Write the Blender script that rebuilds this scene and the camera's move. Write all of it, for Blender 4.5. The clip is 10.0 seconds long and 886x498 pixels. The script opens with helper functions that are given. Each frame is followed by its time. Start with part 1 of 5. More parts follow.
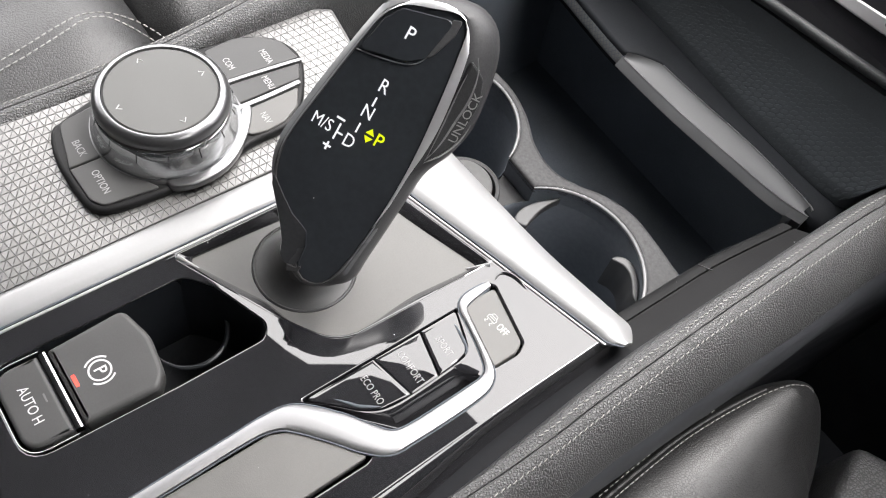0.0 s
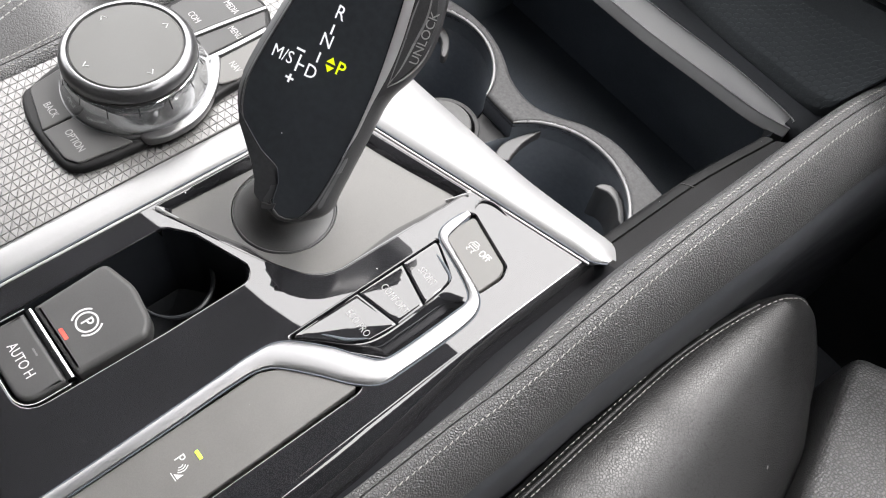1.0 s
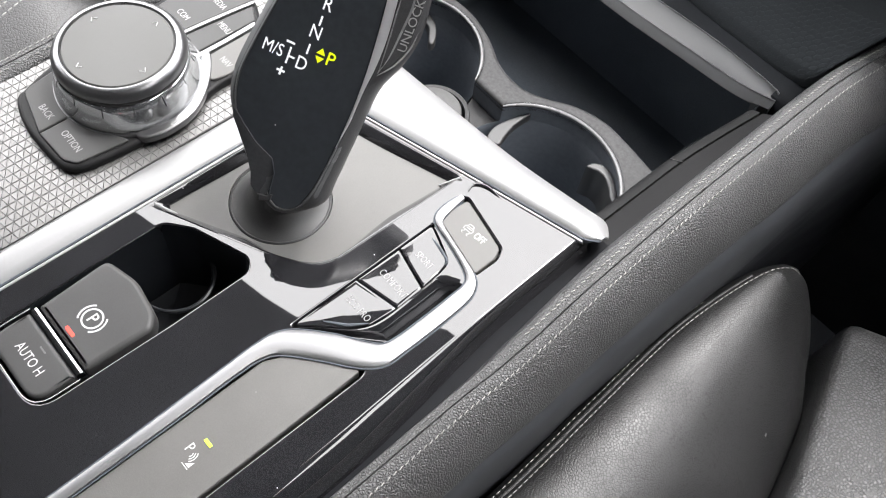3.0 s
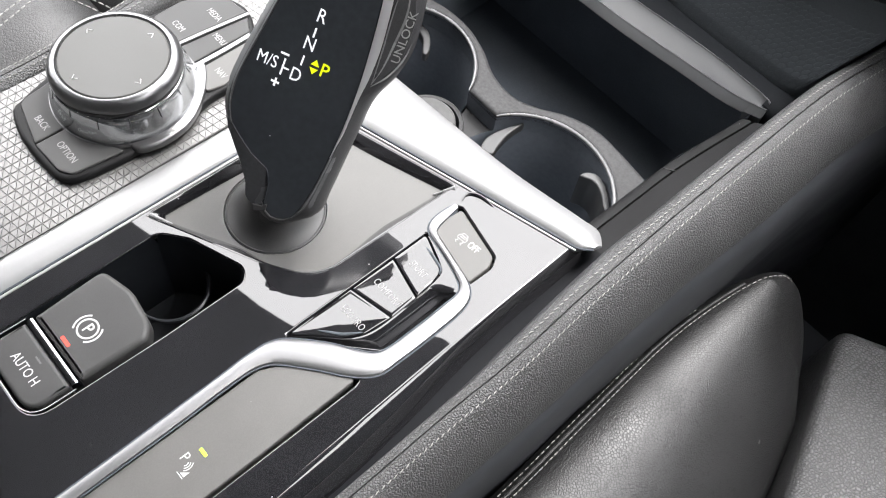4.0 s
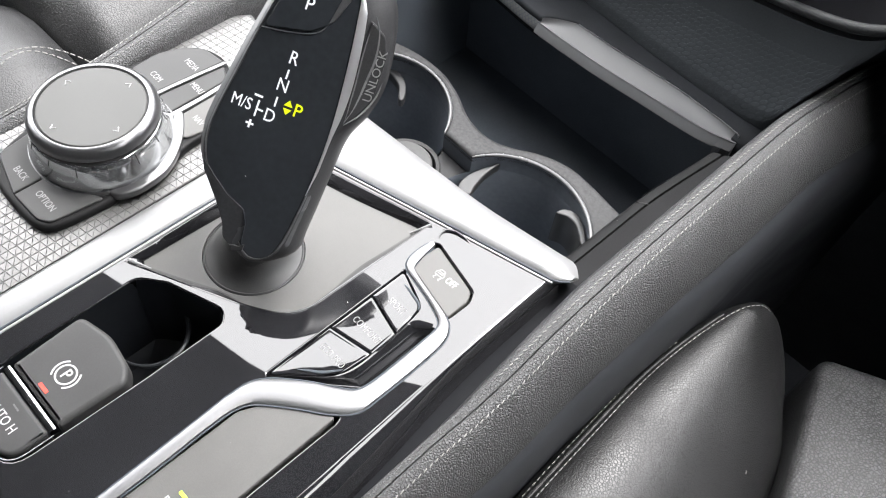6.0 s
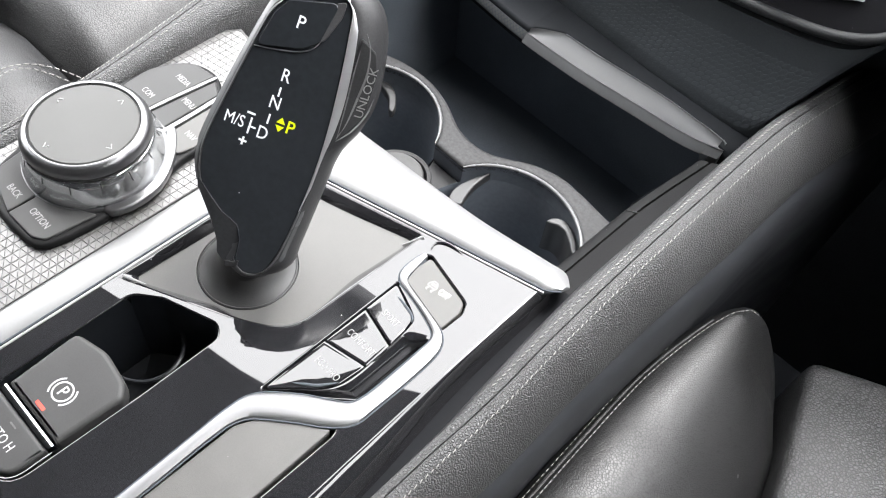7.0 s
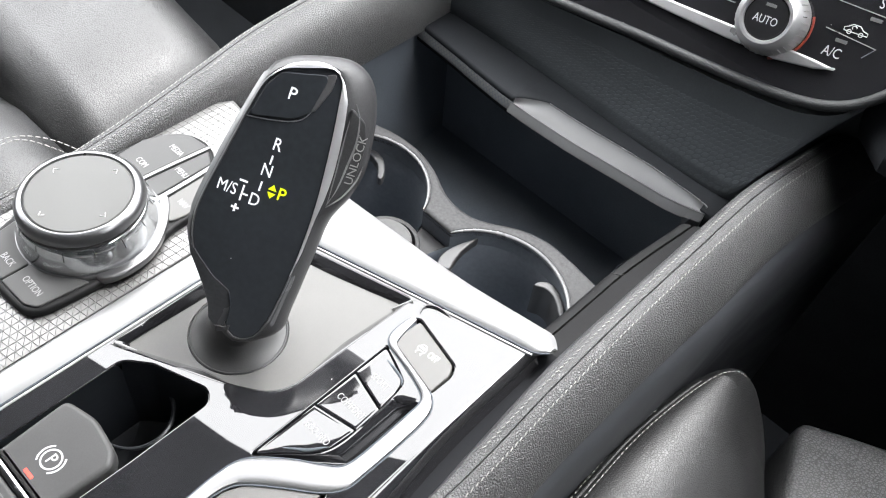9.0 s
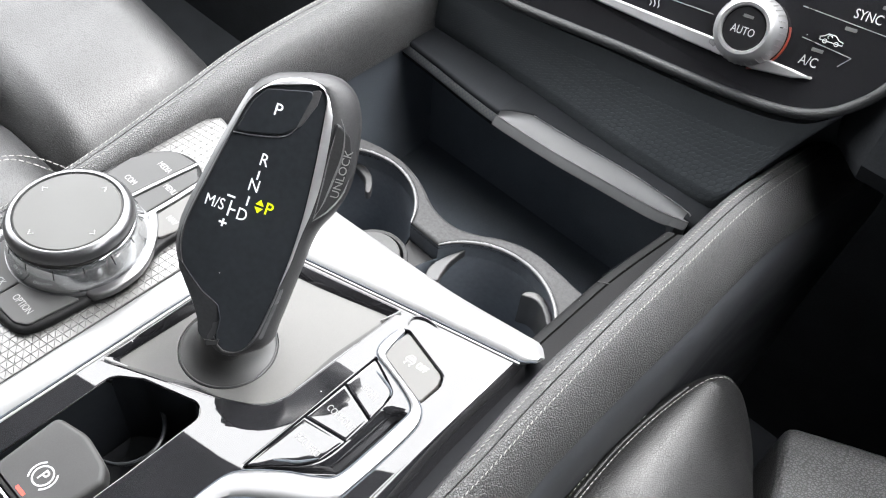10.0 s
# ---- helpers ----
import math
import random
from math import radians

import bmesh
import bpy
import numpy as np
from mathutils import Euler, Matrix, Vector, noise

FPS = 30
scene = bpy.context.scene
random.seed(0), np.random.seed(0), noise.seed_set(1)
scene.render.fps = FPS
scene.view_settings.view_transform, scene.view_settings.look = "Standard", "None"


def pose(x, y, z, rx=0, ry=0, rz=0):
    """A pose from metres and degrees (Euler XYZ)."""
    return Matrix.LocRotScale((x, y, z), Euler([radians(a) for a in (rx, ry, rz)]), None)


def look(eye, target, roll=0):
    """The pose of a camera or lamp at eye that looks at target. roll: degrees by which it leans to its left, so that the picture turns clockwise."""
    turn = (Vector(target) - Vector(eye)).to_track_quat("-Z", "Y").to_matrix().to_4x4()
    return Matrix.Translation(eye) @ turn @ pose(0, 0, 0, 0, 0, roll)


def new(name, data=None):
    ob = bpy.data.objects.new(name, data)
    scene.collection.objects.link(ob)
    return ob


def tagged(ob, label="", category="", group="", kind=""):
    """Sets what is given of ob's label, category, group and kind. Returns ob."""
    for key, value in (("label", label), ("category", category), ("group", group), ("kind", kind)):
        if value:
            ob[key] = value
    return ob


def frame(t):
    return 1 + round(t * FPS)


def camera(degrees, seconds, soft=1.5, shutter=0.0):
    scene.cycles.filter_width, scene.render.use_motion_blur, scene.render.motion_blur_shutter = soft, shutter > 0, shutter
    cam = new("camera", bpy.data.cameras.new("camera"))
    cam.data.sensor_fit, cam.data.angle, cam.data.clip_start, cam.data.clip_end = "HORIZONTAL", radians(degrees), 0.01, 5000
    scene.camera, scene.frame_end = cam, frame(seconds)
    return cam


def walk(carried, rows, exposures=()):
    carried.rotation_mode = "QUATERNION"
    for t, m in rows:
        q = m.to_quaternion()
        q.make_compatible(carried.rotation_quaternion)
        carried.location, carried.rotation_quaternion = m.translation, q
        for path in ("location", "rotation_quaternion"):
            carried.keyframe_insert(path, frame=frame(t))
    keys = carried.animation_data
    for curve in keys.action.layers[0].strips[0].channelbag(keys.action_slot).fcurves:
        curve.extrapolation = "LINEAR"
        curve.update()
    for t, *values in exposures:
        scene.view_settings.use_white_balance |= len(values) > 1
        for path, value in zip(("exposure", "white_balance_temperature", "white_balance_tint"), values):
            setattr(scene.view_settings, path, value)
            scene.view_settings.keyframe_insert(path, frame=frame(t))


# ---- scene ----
cam = camera(55.27, 10.0, soft=1.1)
PATH = [
    (0, (0.13608, -0.00458, 0.28124), (-0.20845, 0.40035, -0.56571), 16.053),
    (0.2, (0.14752, -0.00162, 0.27652), (-0.19559, 0.39441, -0.57521), 12.118),
    (0.5, (0.149, -0.0088, 0.27884), (-0.18816, 0.38624, -0.57572), 12.392),
    (1, (0.15603, -0.00385, 0.27456), (-0.17648, 0.37827, -0.58766), 11.046),
    (1.5, (0.15678, 0.00093, 0.27909), (-0.16081, 0.36851, -0.595), 10.41),
    (2, (0.15558, -0.00012, 0.2784), (-0.15573, 0.36384, -0.59946), 10.188),
    (2.2, (0.15501, -0.00459, 0.2784), (-0.15849, 0.36002, -0.5984), 9.811),
    (3.3, (0.16028, -0.00686, 0.27886), (-0.16093, 0.37367, -0.58833), 9.301),
    (3.5, (0.15856, -0.0055, 0.2794), (-0.15972, 0.3754, -0.58871), 9.648),
    (4, (0.16038, -0.00676, 0.28052), (-0.16402, 0.38007, -0.58269), 9.374),
    (4.5, (0.16156, -0.00731, 0.28081), (-0.16876, 0.38808, -0.57625), 9.18),
    (5, (0.16444, -0.00713, 0.28091), (-0.17456, 0.39896, -0.56772), 8.649),
    (5.5, (0.16557, -0.00909, 0.28194), (-0.17938, 0.41017, -0.55784), 8.596),
    (5.7, (0.1693, -0.00931, 0.27933), (-0.18682, 0.41544, -0.553), 7.874),
    (6.8, (0.16802, -0.00668, 0.28269), (-0.18723, 0.43231, -0.54259), 7.808),
    (7, (0.16775, -0.0088, 0.28447), (-0.18449, 0.43284, -0.54069), 8.017),
    (7.2, (0.16542, -0.01177, 0.28791), (-0.19515, 0.44046, -0.52786), 8.038),
    (7.5, (0.16812, -0.01092, 0.28759), (-0.20475, 0.45061, -0.51737), 7.604),
    (8, (0.1691, -0.013, 0.28862), (-0.2124, 0.46259, -0.50402), 7.714),
    (8.5, (0.17025, -0.01278, 0.28862), (-0.21814, 0.47378, -0.49395), 7.664),
    (9, (0.17114, -0.01204, 0.28794), (-0.22049, 0.48155, -0.48859), 7.559),
    (9.5, (0.17252, -0.01261, 0.28911), (-0.21927, 0.48906, -0.48214), 7.541),
    (10, (0.1748, -0.01324, 0.2909), (-0.21893, 0.49557, -0.47466), 7.146),
]
walk(cam, [(t, look(eye, target, roll)) for t, eye, target, roll in PATH], ((0.0, 0.38, 6480, 11), (2.0, 0.48, 6410, 10.5), (4.5, 0.53, 6360, 10.5), (7.0, 0.66, 6310, 9.5), (10.0, 0.83, 6280, 9)))

# ---- light: an overcast day through the windscreen and the left side window ----
world = bpy.data.worlds.new("overcast_sky")
scene.world = world
world.use_nodes = True
wn = world.node_tree
sky = wn.nodes.new("ShaderNodeTexSky")
sky.sky_type, sky.sun_disc = "NISHITA", False
sky.sun_elevation, sky.sun_rotation = radians(63), radians(2)
sky.air_density, sky.dust_density = 1.0, 6.0
veil = wn.nodes.new("ShaderNodeMixRGB")
veil.inputs[0].default_value = 0.88
veil.inputs[2].default_value = (67.6, 66.4, 65.6, 1)
wn.links.new(sky.outputs[0], veil.inputs[1])
wn.links.new(veil.outputs[0], wn.nodes["Background"].inputs[0])
wn.nodes["Background"].inputs[1].default_value = 0.12
sun = new("sun", bpy.data.lights.new("sun", "SUN"))
sun.data.energy, sun.data.angle, sun.data.color = 3.0, radians(12), (1.0, 0.97, 0.93)
sun.matrix_world = look((0.02, 0.46, 0.89), (0, 0, 0))

# ---- materials ----
MATS = {}


def mat(name, base, rough, metal=0.0, vary=0.15, grain=400.0, bump=0.05, coat=0.0, cells=0.0, cell_bump=0.0, specks=0.0, emit=None, strength=0.0, rvary=0.08, cell_tone=0.3, crease=0.16, sheen=0.0, ior=1.5, spec=0.5):
    """A surface with variation at two scales, fine relief and, where wanted, a leather pebble or dust specks."""
    if name in MATS:
        return MATS[name]
    m = bpy.data.materials.new(name)
    m.use_nodes = True
    nt = m.node_tree
    b = nt.nodes["Principled BSDF"]
    b.inputs["Metallic"].default_value = metal
    b.inputs["Coat Weight"].default_value = coat
    b.inputs["Coat Roughness"].default_value = 0.02
    b.inputs["Coat IOR"].default_value = ior
    b.inputs["IOR"].default_value = ior
    b.inputs["Specular IOR Level"].default_value = spec
    b.inputs["Sheen Weight"].default_value = sheen
    co = nt.nodes.new("ShaderNodeTexCoord")
    big = nt.nodes.new("ShaderNodeTexNoise")
    big.inputs["Scale"].default_value, big.inputs["Detail"].default_value = 35.0, 4.0
    fine = nt.nodes.new("ShaderNodeTexNoise")
    fine.inputs["Scale"].default_value, fine.inputs["Detail"].default_value = grain, 3.0
    for n in (big, fine):
        nt.links.new(co.outputs["Object"], n.inputs["Vector"])
    both = nt.nodes.new("ShaderNodeMath")
    both.operation = "ADD"
    nt.links.new(big.outputs[0], both.inputs[0])
    nt.links.new(fine.outputs[0], both.inputs[1])
    ramp = nt.nodes.new("ShaderNodeMapRange")
    ramp.inputs["From Min"].default_value, ramp.inputs["From Max"].default_value = 0.6, 1.4
    ramp.inputs["To Min"].default_value, ramp.inputs["To Max"].default_value = 1 - vary, 1 + vary
    nt.links.new(both.outputs[0], ramp.inputs["Value"])
    colour = nt.nodes.new("ShaderNodeVectorMath")
    colour.operation = "SCALE"
    colour.inputs[0].default_value = base
    nt.links.new(ramp.outputs[0], colour.inputs["Scale"])
    last = colour.outputs[0]
    rr = nt.nodes.new("ShaderNodeMapRange")
    rr.inputs["From Min"].default_value, rr.inputs["From Max"].default_value = 0.3, 0.7
    rr.inputs["To Min"].default_value, rr.inputs["To Max"].default_value = max(0.02, rough - rvary), rough + rvary
    nt.links.new(big.outputs[0], rr.inputs["Value"])
    rlast = rr.outputs[0]
    if specks:
        v = nt.nodes.new("ShaderNodeTexVoronoi")
        v.inputs["Scale"].default_value = 190.0
        nt.links.new(co.outputs["Object"], v.inputs["Vector"])
        pick = nt.nodes.new("ShaderNodeMath")
        pick.operation = "LESS_THAN"
        pick.inputs[1].default_value = 0.045
        nt.links.new(v.outputs["Distance"], pick.inputs[0])
        rare = nt.nodes.new("ShaderNodeMath")
        rare.operation = "GREATER_THAN"
        rare.inputs[1].default_value = 1 - specks
        sep = nt.nodes.new("ShaderNodeSeparateColor")
        nt.links.new(v.outputs["Color"], sep.inputs[0])
        nt.links.new(sep.outputs[0], rare.inputs[0])
        on = nt.nodes.new("ShaderNodeMath")
        on.operation = "MULTIPLY"
        nt.links.new(pick.outputs[0], on.inputs[0])
        nt.links.new(rare.outputs[0], on.inputs[1])
        mix = nt.nodes.new("ShaderNodeMixRGB")
        mix.inputs[2].default_value = (0.5, 0.5, 0.5, 1)
        nt.links.new(on.outputs[0], mix.inputs[0])
        nt.links.new(last, mix.inputs[1])
        last = mix.outputs[0]
        add = nt.nodes.new("ShaderNodeMath")
        add.operation = "MULTIPLY_ADD"
        add.inputs[1].default_value = 0.6
        nt.links.new(on.outputs[0], add.inputs[0])
        nt.links.new(rlast, add.inputs[2])
        rlast = add.outputs[0]
    nt.links.new(last, b.inputs["Base Color"])
    nt.links.new(rlast, b.inputs["Roughness"])
    bp = nt.nodes.new("ShaderNodeBump")
    bp.inputs["Strength"].default_value, bp.inputs["Distance"].default_value = bump, 0.00012
    nt.links.new(fine.outputs[0], bp.inputs["Height"])
    normal = bp
    if cells:
        vo = nt.nodes.new("ShaderNodeTexVoronoi")
        vo.feature = "DISTANCE_TO_EDGE"
        vo.inputs["Scale"].default_value = cells
        warp = nt.nodes.new("ShaderNodeVectorMath")
        warp.operation = "MULTIPLY_ADD"
        warp.inputs[1].default_value = (0.0006, 0.0006, 0.0006)
        nt.links.new(fine.outputs["Color"], warp.inputs[0])
        nt.links.new(co.outputs["Object"], warp.inputs[2])
        nt.links.new(warp.outputs[0], vo.inputs["Vector"])
        flat = nt.nodes.new("ShaderNodeMapRange")
        flat.inputs["From Max"].default_value = crease
        flat.interpolation_type = "SMOOTHSTEP"
        nt.links.new(vo.outputs["Distance"], flat.inputs["Value"])
        b2 = nt.nodes.new("ShaderNodeBump")
        b2.inputs["Strength"].default_value, b2.inputs["Distance"].default_value = cell_bump, 0.0003
        nt.links.new(flat.outputs[0], b2.inputs["Height"])
        nt.links.new(bp.outputs[0], b2.inputs["Normal"])
        normal = b2
        # grain shading painted in: creases darker and duller, pebble tops paler and glossier
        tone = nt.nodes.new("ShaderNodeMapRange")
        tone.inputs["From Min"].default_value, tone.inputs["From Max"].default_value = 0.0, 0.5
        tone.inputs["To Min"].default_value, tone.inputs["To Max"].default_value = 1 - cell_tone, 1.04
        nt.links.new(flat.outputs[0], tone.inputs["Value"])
        grain_shade = nt.nodes.new("ShaderNodeVectorMath")
        grain_shade.operation = "SCALE"
        nt.links.new(last, grain_shade.inputs[0])
        nt.links.new(tone.outputs[0], grain_shade.inputs["Scale"])
        nt.links.new(grain_shade.outputs[0], b.inputs["Base Color"])
        shine = nt.nodes.new("ShaderNodeMath")
        shine.operation = "MULTIPLY"
        shine.inputs[1].default_value = spec
        nt.links.new(tone.outputs[0], shine.inputs[0])
        nt.links.new(shine.outputs[0], b.inputs["Specular IOR Level"])
    nt.links.new(normal.outputs[0], b.inputs["Normal"])
    if emit:
        b.inputs["Emission Color"].default_value = (*emit, 1)
        b.inputs["Emission Strength"].default_value = strength
    MATS[name] = m
    return m


GLOSS = mat("gloss_black_lacquer", (0.013, 0.013, 0.0145), 0.02, vary=0.3, bump=0.0, coat=1.0, spec=0.25, specks=0.16, rvary=0.005, ior=1.55)
GLASS = mat("black_display_glass", (0.021, 0.0235, 0.027), 0.09, vary=0.2, bump=0.0, specks=0.04, rvary=0.04)
SATIN = mat("satin_grey_plastic", (0.097, 0.095, 0.092), 0.46, spec=0.28, vary=0.12, grain=2500, bump=0.25, specks=0.03)
BUTTON = mat("dark_grey_button_plastic", (0.048, 0.048, 0.048), 0.44, spec=0.22, vary=0.12, grain=2500, bump=0.2)
SOFT = mat("soft_black_plastic", (0.02, 0.02, 0.021), 0.5, vary=0.35, grain=2200, bump=0.5, specks=0.06, spec=0.22)
RUBBER = mat("black_rubber", (0.03, 0.03, 0.03), 0.5, vary=0.2, grain=1800, bump=0.4)
DARK = mat("dark_tray_lining", (0.078, 0.087, 0.1), 0.65, vary=0.2, grain=1500, bump=0.3, spec=0.1)
SILVER = mat("satin_silver_trim", (0.215, 0.215, 0.221), 0.45, metal=0.9, vary=0.03, grain=900, bump=0.0, rvary=0.03)
PEARL = mat("pale_silver_lacquer", (0.255, 0.255, 0.258), 0.44, metal=0.45, vary=0.03, grain=900, bump=0.0, rvary=0.03)
CHROME = mat("polished_chrome", (0.4, 0.4, 0.41), 0.1, metal=1.0, vary=0.03, bump=0.0)
DULL = mat("dull_silver_plastic", (0.33, 0.33, 0.335), 0.32, metal=0.7, vary=0.1, grain=1500, bump=0.08)
ALU = mat("embossed_aluminium", (0.185, 0.183, 0.18), 0.42, metal=0.75, vary=0.08, grain=1200, bump=0.1)
GROOVE = mat("dark_groove_lacquer", (0.06, 0.06, 0.059), 0.5, metal=0.2, vary=0.1)
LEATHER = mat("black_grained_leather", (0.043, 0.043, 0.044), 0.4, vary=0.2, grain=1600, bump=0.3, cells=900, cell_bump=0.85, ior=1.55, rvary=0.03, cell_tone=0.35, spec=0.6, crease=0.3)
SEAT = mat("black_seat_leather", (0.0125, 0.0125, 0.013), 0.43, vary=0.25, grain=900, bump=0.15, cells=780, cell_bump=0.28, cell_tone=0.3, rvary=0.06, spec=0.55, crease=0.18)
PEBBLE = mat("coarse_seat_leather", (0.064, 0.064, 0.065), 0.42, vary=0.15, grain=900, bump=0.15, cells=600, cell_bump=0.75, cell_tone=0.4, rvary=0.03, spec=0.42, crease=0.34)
THREAD = mat("pale_grey_thread", (0.23, 0.227, 0.216), 0.7, vary=0.2, grain=3000, bump=0.3)
WHITE = mat("white_print", (0.42, 0.42, 0.42), 0.5, vary=0.05, bump=0.0)
LIT = mat("lit_white_letters", (0.1, 0.1, 0.1), 0.5, vary=0.03, bump=0.0, emit=(0.95, 0.97, 1.0), strength=0.8)
LIME = mat("lit_yellow_green_letters", (0.06, 0.08, 0.0), 0.5, vary=0.03, bump=0.0, emit=(0.78, 0.95, 0.0), strength=0.8)
RED = mat("lit_red_lens", (0.5, 0.04, 0.03), 0.4, vary=0.05, bump=0.0, emit=(1.0, 0.055, 0.03), strength=0.9)
GREEN = mat("lit_green_lens", (0.55, 0.75, 0.05), 0.4, vary=0.05, bump=0.0, emit=(0.6, 0.85, 0.05), strength=0.8)
REDLINE = mat("dim_red_ring", (0.2, 0.03, 0.02), 0.4, vary=0.1, bump=0.0)
LAMP = mat("unlit_indicator_lens", (0.09, 0.09, 0.09), 0.35, vary=0.1, bump=0.0)
HEX = mat("honeycomb_dash_plastic", (0.03, 0.034, 0.038), 0.55, vary=0.2, grain=1500, bump=0.3, spec=0.25)
CLOTH = mat("dark_headliner_cloth", (0.02, 0.021, 0.023), 0.9, vary=0.1, grain=900, bump=0.4)
CARPET = mat("black_carpet", (0.018, 0.0195, 0.0215), 0.95, vary=0.3, grain=900, bump=0.8, spec=0.05)

# ---- building helpers; lengths in millimetres ----
K = 0.001


def part(name, bm, material, parent=None, label="", m=None, smooth=True):
    me = bpy.data.meshes.new(name)
    bmesh.ops.recalc_face_normals(bm, faces=bm.faces)
    bm.to_mesh(me)
    bm.free()
    me.materials.append(material)
    if smooth:
        me.shade_smooth()
        me.set_sharp_from_angle(angle=radians(38))
    ob = new(name, me)
    if m is not None:
        ob.matrix_world = m
    if parent is not None:
        ob.parent = parent
    if label:
        ob["label"] = label
    return ob


def thing(name, at, label, category, group="", kind=""):
    ob = new(name)
    ob.empty_display_size = 0.02
    ob.location = Vector(at) * K
    return tagged(ob, label, category, group, kind)


def put_under(ob, parent):
    """Hang ob under parent without moving it."""
    bpy.context.view_layer.update()
    ob.parent = parent
    ob.matrix_parent_inverse = parent.matrix_world.inverted()
    return ob


def rounded(pts, r, seg=5):
    """A closed outline with its corners rounded; pts are (x, y) or (x, y, radius)."""
    out, n = [], len(pts)
    for i, p in enumerate(pts):
        rad = p[2] if len(p) > 2 else r
        a, b, c = (Vector(pts[j % n][:2]) for j in (i - 1, i, i + 1))
        u, w = (a - b), (c - b)
        ang = u.angle(w) if u.length > 1e-6 and w.length > 1e-6 else math.pi
        if rad <= 0 or ang > 3.05:
            out.append(tuple(b))
            continue
        d = min(rad / math.tan(ang / 2), 0.48 * u.length, 0.48 * w.length)
        s, e = b + u.normalized() * d, b + w.normalized() * d
        for k in range(seg + 1):
            t = k / seg
            out.append(tuple((1 - t) ** 2 * s + 2 * t * (1 - t) * b + t * t * e))
    return out


def spline(ctrl, n, closed=True):
    """n points at even steps along a smooth line through the control points."""
    c = [Vector(p) for p in ctrl]
    k, dense = len(c), []
    for i in range(k if closed else k - 1):
        if closed:
            p = [c[(i + j) % k] for j in (-1, 0, 1, 2)]
        else:
            p = [c[min(max(i + j, 0), k - 1)] for j in (-1, 0, 1, 2)]
        for s in range(12):
            t = s / 12
            dense.append(0.5 * (2 * p[1] + (p[2] - p[0]) * t + (2 * p[0] - 5 * p[1] + 4 * p[2] - p[3]) * t * t + (3 * p[1] - p[0] - 3 * p[2] + p[3]) * t ** 3))
    dense.append(c[0] if closed else c[-1])
    lens = [0.0]
    for a, b in zip(dense, dense[1:]):
        lens.append(lens[-1] + (b - a).length)
    out, j = [], 0
    for i in range(n):
        want = lens[-1] * i / (n if closed else n - 1)
        while j < len(dense) - 2 and lens[j + 1] < want:
            j += 1
        f = (want - lens[j]) / max(1e-9, lens[j + 1] - lens[j])
        out.append(dense[j].lerp(dense[j + 1], min(1, f)))
    return out


def plate(name, outline, z0, z1, material, parent=None, holes=(), bevel=0.4, label="", m=None, res=2):
    """A flat slab with holes and rounded edges, from z0 to z1."""
    cu = bpy.data.curves.new(name, "CURVE")
    cu.dimensions, cu.fill_mode = "2D", "BOTH"
    h = (z1 - z0) / 2
    bevel = min(bevel, h * 0.95)
    cu.extrude, cu.bevel_depth, cu.bevel_resolution, cu.offset = (h - bevel) * K, bevel * K, res, -bevel * K
    for loop in (outline, *holes):
        sp = cu.splines.new("POLY")
        sp.points.add(len(loop) - 1)
        for q, p in zip(sp.points, loop):
            q.co = (p[0] * K, p[1] * K, 0, 1)
        sp.use_cyclic_u = True
    tmp = new(name, cu)
    me = bpy.data.meshes.new_from_object(tmp.evaluated_get(bpy.context.evaluated_depsgraph_get()))
    bpy.data.objects.remove(tmp)
    bpy.data.curves.remove(cu)
    me.name = name
    me.transform(Matrix.Translation((0, 0, (z0 + h) * K)))
    me.materials.clear()
    me.materials.append(material)
    me.shade_smooth()
    me.set_sharp_from_angle(angle=radians(38))
    for face in me.polygons:
        if abs(face.normal.z) > 0.999:
            face.use_smooth = False
    ob = new(name, me)
    if m is not None:
        ob.matrix_world = m
    if parent is not None:
        put_under(ob, parent)
    if label:
        ob["label"] = label
    return ob


def loft(name, rings, material, parent=None, label="", m=None, caps=True, closed=True):
    """A skin through rings of equally many points, in millimetres."""
    bm = bmesh.new()
    rows = [[bm.verts.new(Vector(p) * K) for p in ring] for ring in rings]
    for a, b in zip(rows, rows[1:]):
        for i in range(len(a) if closed else len(a) - 1):
            j = (i + 1) % len(a)
            bm.faces.new((a[i], a[j], b[j], b[i]))
    if caps and closed:
        bm.faces.new(rows[0])
        bm.faces.new(rows[-1][::-1])
    ob = part(name, bm, material, None, label, m)
    if parent is not None:
        put_under(ob, parent)
    return ob


def turned(name, profile, material, parent=None, centre=(0, 0, 0), seg=64, label="", m=None, solid=True):
    """A turned solid: profile of (radius, height)."""
    ring_only = profile[-1][0] > 1
    if ring_only:
        profile = list(profile) + [profile[0]]
    rings = [[(centre[0] + r * math.cos(2 * math.pi * i / seg), centre[1] + r * math.sin(2 * math.pi * i / seg), centre[2] + z) for i in range(seg)] for r, z in profile]
    return loft(name, rings, material, parent, label, m, caps=not ring_only and solid)


